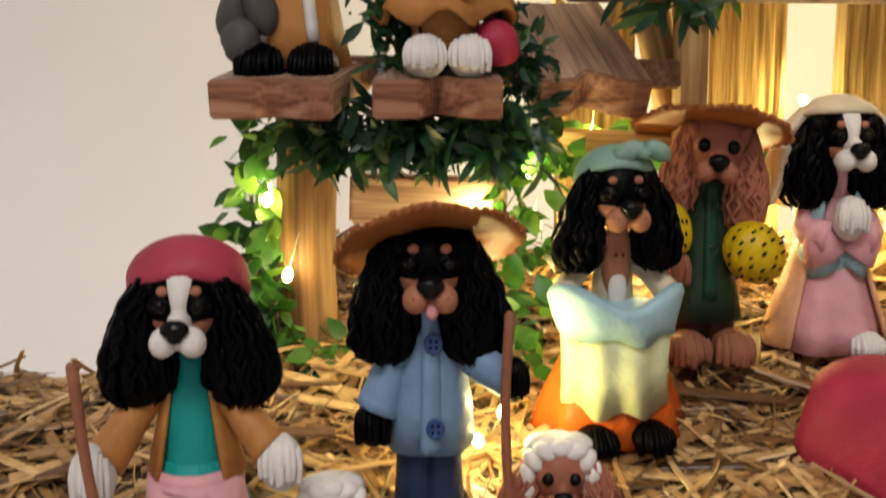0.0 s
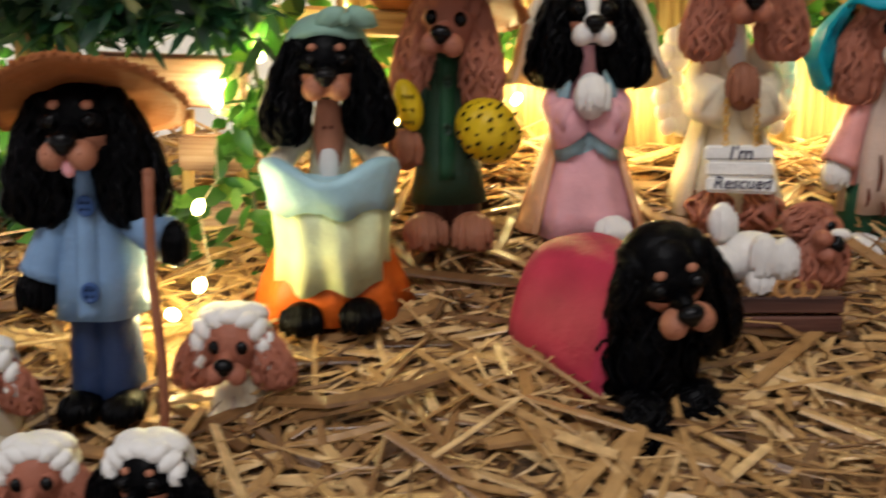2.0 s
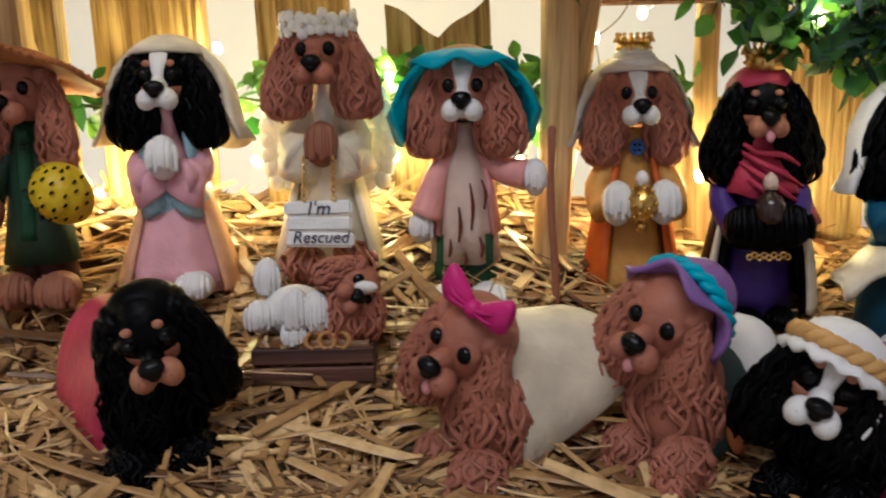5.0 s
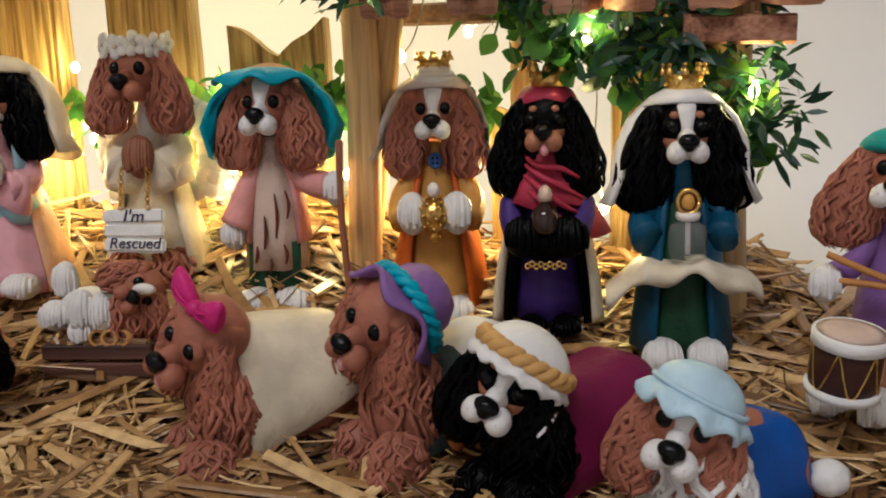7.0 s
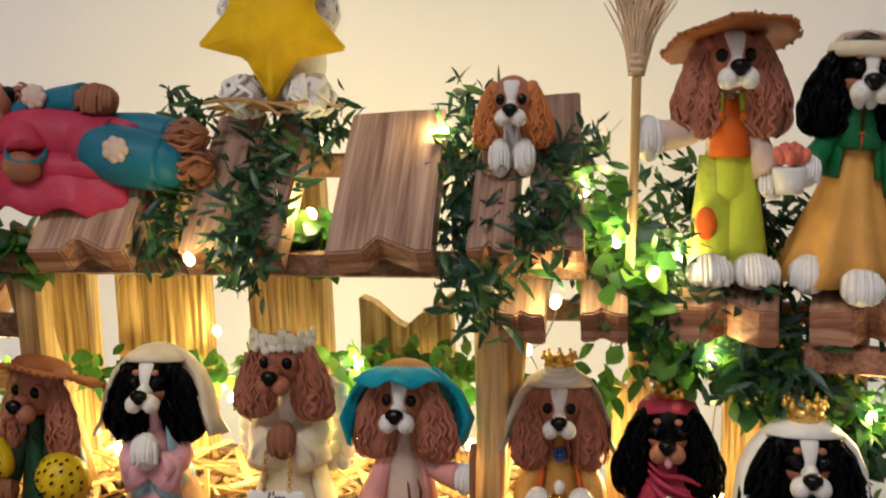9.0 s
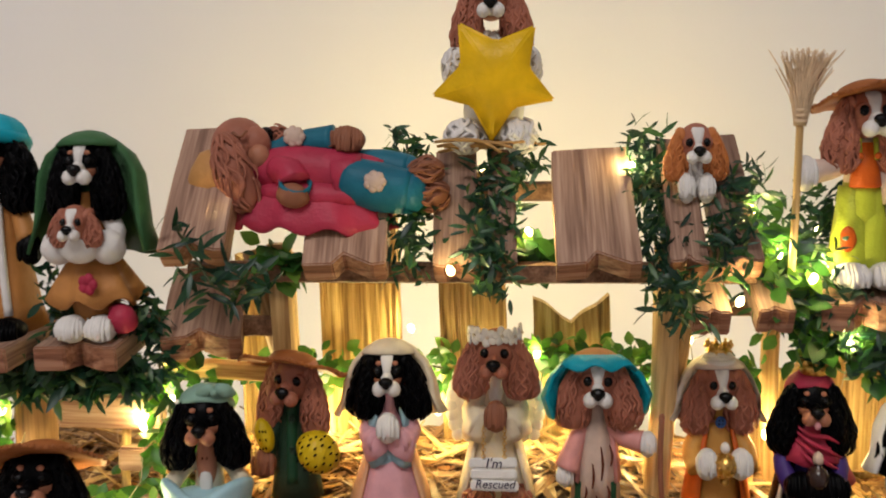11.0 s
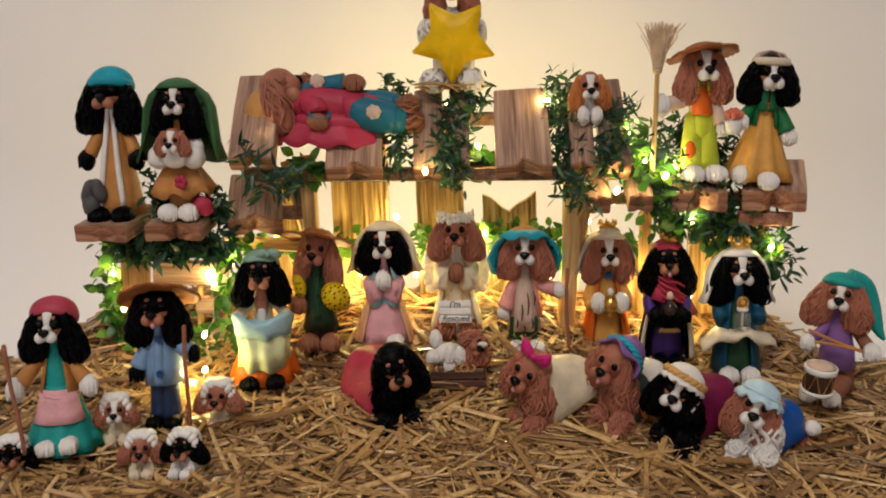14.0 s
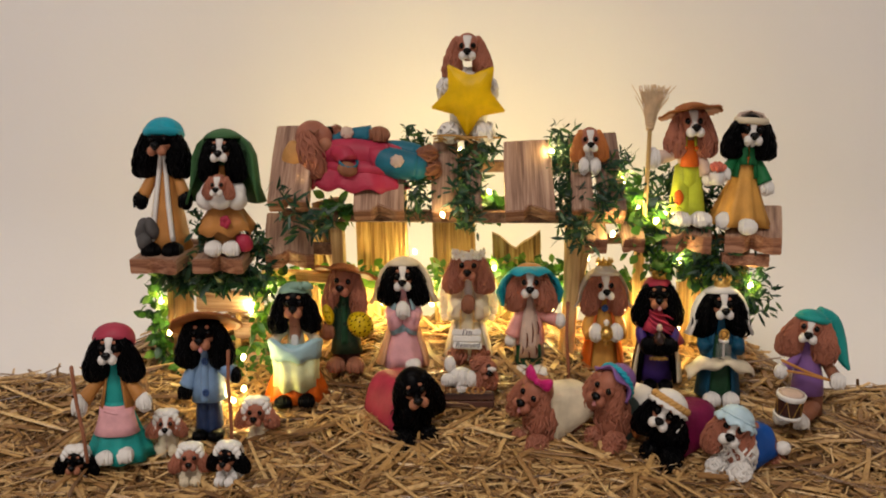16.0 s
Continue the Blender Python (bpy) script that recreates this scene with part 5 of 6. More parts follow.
def king_purple():
    g = Figure(9)
    g.lathe([(14, 4), (13, 14), (11, 32), (8, 50), (5.5, 62)], "purple", n=28, fold=5, amp=0.06, sy=0.85)
    g.shell([(21, 4), (20, 20), (16, 38), (9, 56)], 1.6, "black", -40, 220, sy=0.9, fold=4, amp=0.05)
    for x in (-1, 1):
        g.tube([(x * 20, -9, 4), (x * 18.5, -10, 20), (x * 15, -10, 38)], [3.0, 2.6, 1.6], "cream", 10, 0.5)
        arm(g, (x * 9, 0, 54), (x * 17, -4, 44), (x * 11, -13, 34), "purple", 5, 5.5)
        g.paw((x * 8, -16, 35), (8.5, 6, 7.5), "black", 6)
    g.ball((0, -16, 33), (9, 5.5, 7), "black")
    g.lathe([(5, 0), (5.6, 2), (5.5, 6), (4, 8.5), (2, 9.5), (2, 11)], "darkglass", (0, -19, 37), 18)
    g.lathe([(2.6, 0), (2.8, 2), (2.2, 4), (0.6, 5.4)], "rag", (0, -19, 47.8), 14)
    for k in range(9):
        g.shell([(1.2, -0.3), (1.2, 0.3)], 0.6, "gold", 0, 360, (-7 + 1.75 * k, -20.5 + 0.06 * (k - 4) ** 2, 25.5 + 0.8 * (k % 2)), 9, 1, 1, rot=(90, 0, 0))
    g.shell([(17, 45), (14, 52), (9, 60), (7, 66)], 1.8, "red", -230, 50, sy=0.85, fold=5, amp=0.06, lift=1)
    g.shell([(24, 34), (20, 42), (15, 50)], 1.6, "red", -35, 60, sy=0.85, fold=3, amp=0.08)
    for z0, z1, b in ((60, 52, 0.0), (56, 46, 1.2), (52, 41, 1.8), (63, 58, -1.0)):
        g.tube([(-10, -6, z0), (-3, -13 - b, z0 - 4), (6, -13.5 - b, z1), (15, -8, z1 - 5)], [0.5, 1.1, 1.1, 0.4], "red", 8)
    g.paw((-6, -12, 3), (6, 7, 4), "black")
    g.paw((7, -12, 3), (6, 7, 4), "black")
    g.head((0, 0, 73), "tan", 0.95, -2, 4, (15, 38), 13.5, tongue=True, curl=1.2)
    g.ball((0, 3, 77), (11.8, 10.4, 10.5), "red", (-26, 0, 0), 22, 10, 0.02, cut=0.48)
    g.crown((1, 2, 85.5), 6.2, 7.5)
    g.done("dog_figurine", "black-tan clay spaniel king in purple robe and crimson scarf", "figurine", (0.331, 0.342, 0.0437), -2)


def king_blue():
    g = Figure(10)
    g.lathe([(17, 4), (15, 16), (12.5, 36), (9, 54), (6, 70)], "bottle", n=28, fold=7, amp=0.06, sy=0.85)
    g.shell([(20, 6), (18, 24), (14, 48), (9, 68)], 1.8, "petrol", -55, 235, sy=0.9, fold=4, amp=0.04)
    g.ball((0, -5, 62), (4.5, 3.5, 12), "petrol")
    arm(g, (-9, 0, 64), (-18, -4, 52), (-14, -12, 46), "petrol", 5, 7)
    arm(g, (9, 0, 64), (18, -4, 52), (14, -12, 46), "petrol", 5, 7)
    cloth = []
    for k in range(31):
        f = k / 15 - 1
        x, sag = 30 * f, -11.0 * abs(f) ** 2.0 + 1.2 * math.sin(9 * f)
        edge = -21 + 7 * f * f + 0.8 * math.sin(14 * f)
        cloth.append([np.array(q) for q in ((x, 2, 39.5 + sag), (x, -8, 39.8 + sag), (x, edge + 2.5, 38.8 + sag + 0.8 * math.sin(11 * f)), (x, edge, 36.5 + sag), (x * 0.985, edge - 0.6, 33.4 + sag + 1.4 * math.sin(8 * f + 1)), (x * 0.985, edge + 0.9, 33.5 + sag + 1.4 * math.sin(8 * f + 1)), (x, edge + 1.6, 36.2 + sag), (x, -8, 37.8 + sag), (x, 2, 37.5 + sag))])
    g.rings(cloth, "cream")
    g.lathe([(6.4, 0), (7.2, 1.2), (7.2, 9.4), (6.2, 11.2), (3.6, 12.2), (3.2, 13.4)], "glass", (1, -14.5, 39.8), 8)
    g.tube([(1, -14.5, 41.2), (1, -14.5, 52.2)], 0.9, "pearl", 8)
    g.shell([(4.4, 0), (4.8, 1.3), (4.4, 2.6)], 1.4, "pearl", 0, 360, (1, -14.5, 52.8), 20)
    g.ball((1, -14.5, 58.6), (2.6, 2.2, 2.8), "amber", (0, 0, 0), 14, 9)
    g.tube([(1 + 4.0 * math.cos(q), -14.9, 58.6 + 4.0 * math.sin(q)) for q in (2 * math.pi * k / 20 for k in range(21))], 1.0, "gold", 7)
    g.paw((-8, -13, 5), (8, 9, 6.5), "white", 7)
    g.paw((9, -13, 5), (8, 9, 6.5), "white", 7)
    g.head((0, 0, 82), "tri", 1.05, 2, 6, (16, 38), 14, curl=1.2)
    hood(g, 82, "white", 15.0, 25, 27, wide=1.12)
    g.crown((0, 3, 95), 6.4, 8)
    g.done("dog_figurine", "tricolour clay spaniel king in blue coat and white hood with bottle", "figurine", (0.375, 0.3196, 0.0377), -2, 0.94)


def drummer():
    g = Figure(11)
    for x in (-6, 6):
        g.lathe([(7.5, 2), (7, 14), (6.5, 26)], "paw", (x, 0, 0), 16)
    g.lathe([(14, 18), (13, 28), (9.5, 44), (6, 58)], "lilac", n=26, fold=4, amp=0.05, sy=0.85)
    arm(g, (-7, 0, 52), (-15, -5, 42), (-21, -11, 38), "lilac", 4, 5, "white", (5.5, 5, 6))
    arm(g, (7, 0, 52), (17, -4, 40), (19, -11, 34), "paw", 4, 5.5, "white", (6.5, 5.5, 6.5))
    g.tube([(-24, -17, 46), (-5, -19, 39), (14, -18, 33)], 1.1, "ochre", 7)
    g.tube([(-24, -15, 38), (-5, -19, 37), (14, -18, 33)], 1.1, "ochre", 7)
    g.paw((-23, -19, 4), (6.5, 8, 6), "white", 7)
    g.paw((-8, -24, 3), (6.5, 8, 6), "white", 7)
    g.tube([(-6, 0, 8), (-14, -8, 7), (-22, -17, 5)], [7, 7, 6], "paw", 12)
    g.tube([(6, 0, 8), (0, -12, 7), (-7, -22, 5)], [7, 7, 6], "paw", 12)
    g.head((0, 0, 68), "blenheim", 0.98, -14, 4, (17.5, 36), 14, curl=1.3, roll=8)
    g.ball((1, 2.5, 73.5), (12.0, 10.8, 7.6), "teal", (-14, 12, 0), 24, 10, 0.03, cut=0.46)
    g.tube([(5, 4, 77), (15, 6, 72), (21, 6, 58), (24, 5, 45), (29, 4, 36)], [6.5, 6.0, 5.0, 4.2, 0.8], "teal", 14)
    g.shell([(12.6, 0), (13.2, 2), (12.2, 4)], 2, "teal", 0, 360, (1, 1.6, 72), 26, rot=(-14, 12, 0))
    g.done("dog_figurine", "blenheim clay spaniel drummer in purple tunic and long green cap", "figurine", (0.4346, 0.296, 0.0342), -8)


def drum():
    thing = empty("drum", pose(0.4102, 0.2615, 0.0475, 9, 5, 0) @ Matrix.Scale(0.74, 4))
    tagged(thing, "small brown toy drum with white rims on the straw", "drum")
    for name, key, prof in (("shell", "maroon", [(12.0, 2), (12.3, 8), (12.3, 15), (12.0, 21)]), ("lower_rim", "white", [(11.5, 0), (13.4, 0.2), (13.6, 3.0), (12, 3.4)]), ("upper_rim", "white", [(12, 19), (13.6, 19.4), (13.8, 23.4), (12.6, 24.4), (11.8, 23.6)])):
        g = Figure(90)
        g.lathe(prof, key, n=36)
        mesh_object(name, np.array(g.v) * 0.001, g.f, g.mats, g.i, True, thing)
    g = Figure(91)
    g.lathe([(12.4, 24.0), (8, 24.7), (0.4, 24.6)], "rag", n=30)
    mesh_object("drumhead", np.array(g.v) * 0.001, g.f, g.mats, g.i, True, thing)
    for k in range(6):
        g = Figure(92 + k)
        a, b = 2 * math.pi * k / 6, 2 * math.pi * (k + 0.5) / 6
        g.tube([(12.7 * math.cos(a), 12.7 * math.sin(a), 20), (12.5 * math.cos(b), 12.5 * math.sin(b), 2.5), (12.7 * math.cos(b * 2 - a), 12.7 * math.sin(b * 2 - a), 20)], 0.35, "gold", 5)
        mesh_object("cord", np.array(g.v) * 0.001, g.f, g.mats, g.i, True, thing)


# ---- clay dogs lying and sitting in front ----
def lying_dog(seed, coat, cape, label, place, turn, head_yaw=0, s=1.0, legs=None, chest=None, hat=None, tongue=False, cape_form=(17, 30, 1.0), tail=None, ears=(13, 34), hz=41, trim=None, head_roll=0, nod=6):
    a = radians(turn)
    place = (place[0] - 0.014 * s * math.sin(a), place[1] + 0.014 * s * math.cos(a) + 0.004, place[2])
    g = Figure(seed)
    g.slim = 1.0
    fur = {"ruby": "brown", "blenheim": "brown", "tan": "black", "tri": "black"}[coat]
    legs, chest = legs or fur, chest or fur
    r, l, up = cape_form
    g.ball((0, 8 + l * 0.5, 17 + 0.16 * l), (r, l * 0.62, 17), fur, (16, 0, 0), 18, 10, 0.03)
    if cape:
        g.drape(3, l * 1.18, r + 2.5, 9, 25, cape, 0.55 if cape == "cream" else 0.24, up, 1.3, 0.62 if cape == "cream" else 0.2)
        if trim:
            g.drape(2, l * 0.5, r + 3.0, 9.3, 26.2, trim, 0.24, up)
            g.ball((r + 4, 8, 17), (3.2, 4.5, 7.5), "rust", (0, 0, 0), 12, 8, 0.08)
        elif cape != "cream":
            for x in (-1, 1):
                g.tube([(x * r * 0.86, 4, 12), (x * r * 1.0, 4 + l * 0.45, 12 + 0.1 * l), (x * r * 1.12, 4 + l * 0.85, 12 + 0.2 * l)], 1.2, cape, 7)
    g.curls((0, 1, hz * 0.5), (13, 10, hz * 0.48), chest, 58, 1.35 if chest == "white" else 0.95, 0.3, 20, core=1.0)
    for x in (-1, 1):
        g.curls((x * 9, -8, 8.5), (7.0, 8, 9.0), legs, 38, 1.2 if legs == "white" else 0.85, 0.42, 17, core=1.0)
        g.curls((x * 9.5, -13, 4.6), (5.6, 5.4, 4.8), legs, 18, 0.85, 0.3, 10)
        g.curls((x * (r - 1), 14 + l * 0.7, 8), (7, 9, 8), fur, 18, 1.0)
    if cape == "royal":
        g.ball((r + 6, 12 + l * 0.8, 20), (5.6, 5.6, 5.2), "white", (0, 0, 0), 16, 10, 0.05, 7)
        g.shell([(4.6, -1.2), (4.9, 0), (4.6, 1.2)], 1.2, "paw", 0, 360, (r + 2, 10 + l * 0.75, 21), 18, rot=(0, 80, 20))
    if tail:
        g.curls((0, 14 + l * 1.15, 14), (5, 9, 5), tail, 12, 1.0)
    m, c = rot3(nod, head_roll, head_yaw), np.array((0, -4, hz))
    g.head(c, coat, 1.10, head_yaw, nod, ears, 11.2, tongue, roll=head_roll, curl=1.4, spread=4)
    g.ball(m @ np.array((0, 2.6, 2.6)) + c, (12.4, 10.2, 11.8), fur, (nod, head_roll, head_yaw), 26, 14)
    if hat:
        hat(g, m, c)
    return g.done("dog_figurine", label, "figurine", place, turn, s)


def turned(m, rx, ry=0, rz=0):
    """The Euler angles of a tilt inside a turned head."""
    return tuple(math.degrees(q) for q in Matrix((m @ rot3(rx, ry, rz)).tolist()).to_euler())


def bow_hat(g, m, c):
    k0 = np.array((1.6, -4.5, 14.6))
    for x in (-1, 1):
        rows = []
        for u, h, d in ((0.8, 1.5, 1.3), (3, 2.7, 2.2), (5.5, 4.0, 2.9), (8, 5.0, 3.1), (10.2, 5.6, 2.7), (11.4, 5.2, 1.7), (11.8, 4.2, 0.6)):
            rows.append([m @ (k0 + (x * (u - 0.16 * h * math.sin(q) ** 2), -0.9 + d * math.cos(q), 0.30 * u + h * math.sin(q))) + c for q in (2 * math.pi * j / 16 for j in range(16))])
        g.rings(rows if x > 0 else [r[::-1] for r in rows], "fuchsia")
        for z in (-1, 1):
            g.tube([m @ (k0 + (x * 1.5, -2.8, 0.5 + z * 0.4)) + c, m @ (k0 + (x * 4.5, -4.0, 1.5 + z * 0.9)) + c, m @ (k0 + (x * 7.5, -4.0, 2.4 + z * 1.5)) + c], [0.7, 0.6, 0.2], "fuchsia", 6)
    g.ball(m @ (k0 + (0, -1.6, 0.3)) + c, (2.7, 2.8, 2.7), "fuchsia", (0, 0, 0), 14, 9)


def purple_hat(g, m, c):
    e, o = turned(m, -66, 16), m @ np.array((2.0, 3.0, 3.6)) + c
    g.shell([(18.2, -3.5), (16.8, -1.8), (14.4, 0.4), (11.5, 2.0)], 1.5, "lilac", 0, 360, o, 56, fold=5, amp=0.06, lift=2.4, rot=e)
    g.lathe([(12.0, 1.0), (12.2, 5), (11.2, 10), (8.4, 14), (4.0, 16), (0.4, 16.4)], "lilac", o, 30, rot=e)
    mm = rot3(*e)
    for ph in (0, math.pi):
        g.tube([mm @ np.array(((14.0 + 0.7 * math.cos(10 * q + ph)) * math.cos(q), (14.0 + 0.7 * math.cos(10 * q + ph)) * math.sin(q), 2.6 + 1.2 * math.sin(10 * q + ph))) + o for q in (2 * math.pi * k / 60 for k in range(61))], 1.5, "turquoise", 7)


def white_cap(g, m, c):
    e, o = turned(m, -26, 4), m @ np.array((0.5, -0.5, 6.5)) + c
    g.ball(o, (13.6, 12.6, 11.0), "white", e, 28, 12, 0.02, cut=0.46)
    mm = rot3(*e)
    g.shell([(16.2, -3.4), (15.0, -1.4), (13.4, 0.2)], 1.2, "white", 0, 360, o, 60, fold=14, amp=0.04, lift=0.9, rot=e)
    for ph in (0, math.pi):
        g.tube([mm @ np.array(((13.6 + 0.8 * math.cos(11 * q + ph)) * math.cos(q), (12.8 + 0.8 * math.cos(11 * q + ph)) * math.sin(q), 1.6 + 1.3 * math.sin(11 * q + ph))) + o for q in (2 * math.pi * k / 66 for k in range(67))], 1.7, "braid", 7)
    g.tube([mm @ np.array((13.6, 1, -2)) + o, mm @ np.array((15, 0, -9)) + o, mm @ np.array((14.4, -1, -15)) + o], [1.1, 0.9, 0.4], "white", 7)


def ice_cap(g, m, c):
    e, o = turned(m, -22, 6), m @ np.array((0.5, 0.5, 6.5)) + c
    g.ball(o, (12.6, 12.2, 9.4), "iceblue", e, 28, 12, 0.03, cut=0.44)
    g.shell([(15.8, -4.5), (15.0, -2.6), (13.8, -0.8), (12.2, 0.6)], 1.3, "iceblue", 0, 360, o, 60, fold=9, amp=0.07, lift=1.6, rot=e)
    mm = rot3(*e)
    g.tube([mm @ np.array((12.9 * math.cos(q), 12.3 * math.sin(q), 0.9)) + o for q in (2 * math.pi * k / 40 for k in range(41))], 0.8, "iceblue", 6)


def lamb(seed, coat, label, place, turn, s, body="cream", sit=True):
    g = Figure(seed)
    g.slim = 1.0
    fur = {"ruby": "brown", "blenheim": "brown", "tan": "black", "tri": "black"}[coat]
    z = 24 if sit else 15
    g.ball((0, 4, z * 0.45), (9.5, 11, z * 0.5), body, (0, 0, 0), 16, 10, 0.03)
    for x in (-1, 1):
        g.paw((x * 5, -5, 5), (4.6, 5.2, 6.5), body, 4)
        g.ball((x * 9, 5, 5), (5, 7, 5), body, (0, 0, 0), 12, 8)
        if not sit:
            g.paw((x * 4.6, -11, 3.5), (4.4, 5.6, 4.6), body, 4)
    g.tube([(0, -6, z - 8), (0, -7.5, 8)], 0.5, "rag", 5)
    g.head((0, -1, z + 7), coat, 0.92, 0, 4, (13, 24), 13.0, spread=14, curl=0.9)
    g.ball((0, 3.2, z + 8.5), (11.2, 10, 11.0), "wool", (-24, 0, 0), 18, 10, 0.03, cut=0.5)
    lobes = 9 if sit else 7
    for k in range(lobes):
        a = radians(-90 + (k - (lobes - 1) / 2) * (26 if sit else 23))
        c_, s_ = math.cos(a), math.sin(a)
        g.ball((10.4 * c_, -3.6 - 0.8 * abs(s_), z + 6.0 - 11.0 * s_), (4.3, 3.4, 2.7), "wool", (0, -math.degrees(a) - 90 + 14 * math.sin(3 * k), 0), 14, 9, 0.05)
    for k in range(5):
        q = radians(-160 + 35 * k)
        g.ball((6.6 * math.cos(q), 2.5 + 4.5 * math.sin(q), z + 17.2), (5.0, 4.4, 2.6), "wool", (0, 18 * math.cos(q), 0), 14, 8, 0.06)
    return g.done("lamb_figurine", label, "figurine", place, turn, s, "puppies in lamb wool wigs")


shepherdess()
hat_shepherd()
basket_lady()
melon_farmer()
mary()
angel()
rescued_sign()
blue_hat()
king_orange()
king_purple()
king_blue()
drummer()
drum()
lying_dog(31, "tan", "red", "black-tan clay spaniel lying under a dark red cape", (0.153, 0.251, 0.019), 30, -20, 0.98, hz=47, cape_form=(17, 36, 1.5), ears=(14, 36), head_roll=-14, nod=18)
lying_dog(32, "ruby", "cream", "ruby clay spaniel with cream cape and bright pink bow", (0.2232, 0.254, 0.017), -54, 18, 0.97, head_roll=24, hat=bow_hat, tongue=True, hz=45, cape_form=(14, 34, 1.6))
lying_dog(33, "ruby", "white", "ruby clay spaniel in white cape and purple hat with turquoise band", (0.2775, 0.2540, 0.019), -42, 6, 0.97, head_roll=22, hat=purple_hat, tongue=True, hz=48, trim="greycape", cape_form=(13, 34, 1.15))
lying_dog(34, "tri", "magenta", "tricolour clay spaniel in magenta cape and white cap with braid", (0.3148, 0.2365, 0.0145), -44, 24, 0.95, head_roll=24, hat=white_cap, hz=42, cape_form=(14, 36, 1.15), tail="black")
lying_dog(35, "blenheim", "royal", "blenheim clay spaniel in blue cape and pale frilled cap", (0.3585, 0.222, 0.010), -44, 26, 0.95, head_roll=18, legs="white", chest="white", hat=ice_cap, cape_form=(13, 26, 1.0), tail="white")
lamb(41, "tan", "black clay puppy with white woolly wig nestled in straw", (-0.084, 0.219, 0.006), 4, 0.82, "white", False)
lamb(42, "ruby", "brown clay puppy with white woolly wig sitting in straw", (0.0320, 0.2645, 0.0175), 0, 0.88)
lamb(43, "ruby", "brown clay puppy with white woolly wig lying in straw", (-0.0045, 0.221, 0.009), 8, 0.80, "cream", False)
lamb(44, "tan", "black clay puppy with white wig and white chest in straw", (0.0228, 0.217, 0.011), -8, 0.82, "white", False)
lamb(45, "blenheim", "brown and white clay puppy beside the shepherdess's paw", (-0.0285, 0.246, 0.018), 10, 0.78)


# ---- the crate with the baby ----
def crate():
    thing = tagged(empty("crate", pose(0.1855, 0.305, 0.037, 0, 0, 2) @ Matrix.Diagonal((0.92, 1, 1, 1))), "small dark brown wooden crate filled with straw", "crate")
    for k, (x, y, z, sx, sy, sz) in enumerate([(0, -0.011, 0.006, 0.040, 0.003, 0.005), (0, -0.011, 0.012, 0.040, 0.003, 0.005), (0, 0.011, 0.009, 0.040, 0.003, 0.011), (-0.0185, 0, 0.009, 0.003, 0.0188, 0.011), (0.0185, 0, 0.009, 0.003, 0.0188, 0.011), (0, 0, 0.004, 0.034, 0.0188, 0.002)]):
        bm = bmesh.new()
        bmesh.ops.create_cube(bm, size=1, matrix=Matrix.LocRotScale((x, y, z), None, (sx, sy, sz)))
        bmesh.ops.bevel(bm, geom=bm.edges[:], offset=0.0005, segments=1, affect="EDGES")
        part("slat", bm, CRATE, thing)
    g = Figure(50)
    for k in range(26):
        g.tube([(g.rng.uniform(-19, 19), g.rng.uniform(-12, 12), 14 + g.rng.uniform(-1, 2)), (g.rng.uniform(-19, 19), g.rng.uniform(-12, 12), 15 + g.rng.uniform(0, 2))], 1.4, "strawfill", 5, 0.5)
    ob = mesh_object("straw_filling", np.array(g.v) * 0.001, g.f, g.mats, g.i, False, thing)
    ob["kind"] = "stuff"


CRATE = wood("crate_wood", (0.03, 0.012, 0.008), (0.075, 0.028, 0.018), (0.13, 0.055, 0.035), 0)
CLAY["strawfill"] = STRAW
crate()
g = Figure(51)
g.slim = 1.0
g.ball((-7, 0, 9), (11, 8.5, 9), "white", (0, -12, 0), 20, 12, 0.05, 9)
for dx, dy, dz, r in ((-18, -4, 8, (5.6, 5.5, 6.0)), (-16, 3, 20, (4.8, 4.8, 7.5)), (-5, -9, 11, (5.0, 4.6, 8.5)), (2, -9, 10, (4.6, 4.6, 8.0)), (-6, -9.5, 3, (4.6, 4.4, 5))):
    g.paw((dx, dy, dz), r, "white", 5)
g.head((14, -2, 17), "ruby", 0.86, 14, -4, (11, 24), 9.5, roll=72)
g.ball((19.5, -10.5, 19.0), (4.2, 2.2, 2.2), "white", (0, 8, 18), 12, 8)
g.curls((11, -7, 7), (7.0, 5.5, 11), "brown", 30, 0.9, 0.4, 14)
g.curls((19, -4, 8), (5.5, 5, 10), "brown", 20, 0.9, 0.4, 14)
for x in (0, 5.5, 11):
    g.shell([(3.4, -4), (3.6, 0), (3.2, 4)], 1.1, "pillow", 0, 360, (x, -9.5, 0.5), 16, rot=(78, 0, 20 - 3 * x))
g.done("baby_dog_figurine", "brown and white clay puppy lying on straw in the crate", "figurine", (0.1850, 0.3025, 0.0525), 2, 0.88)


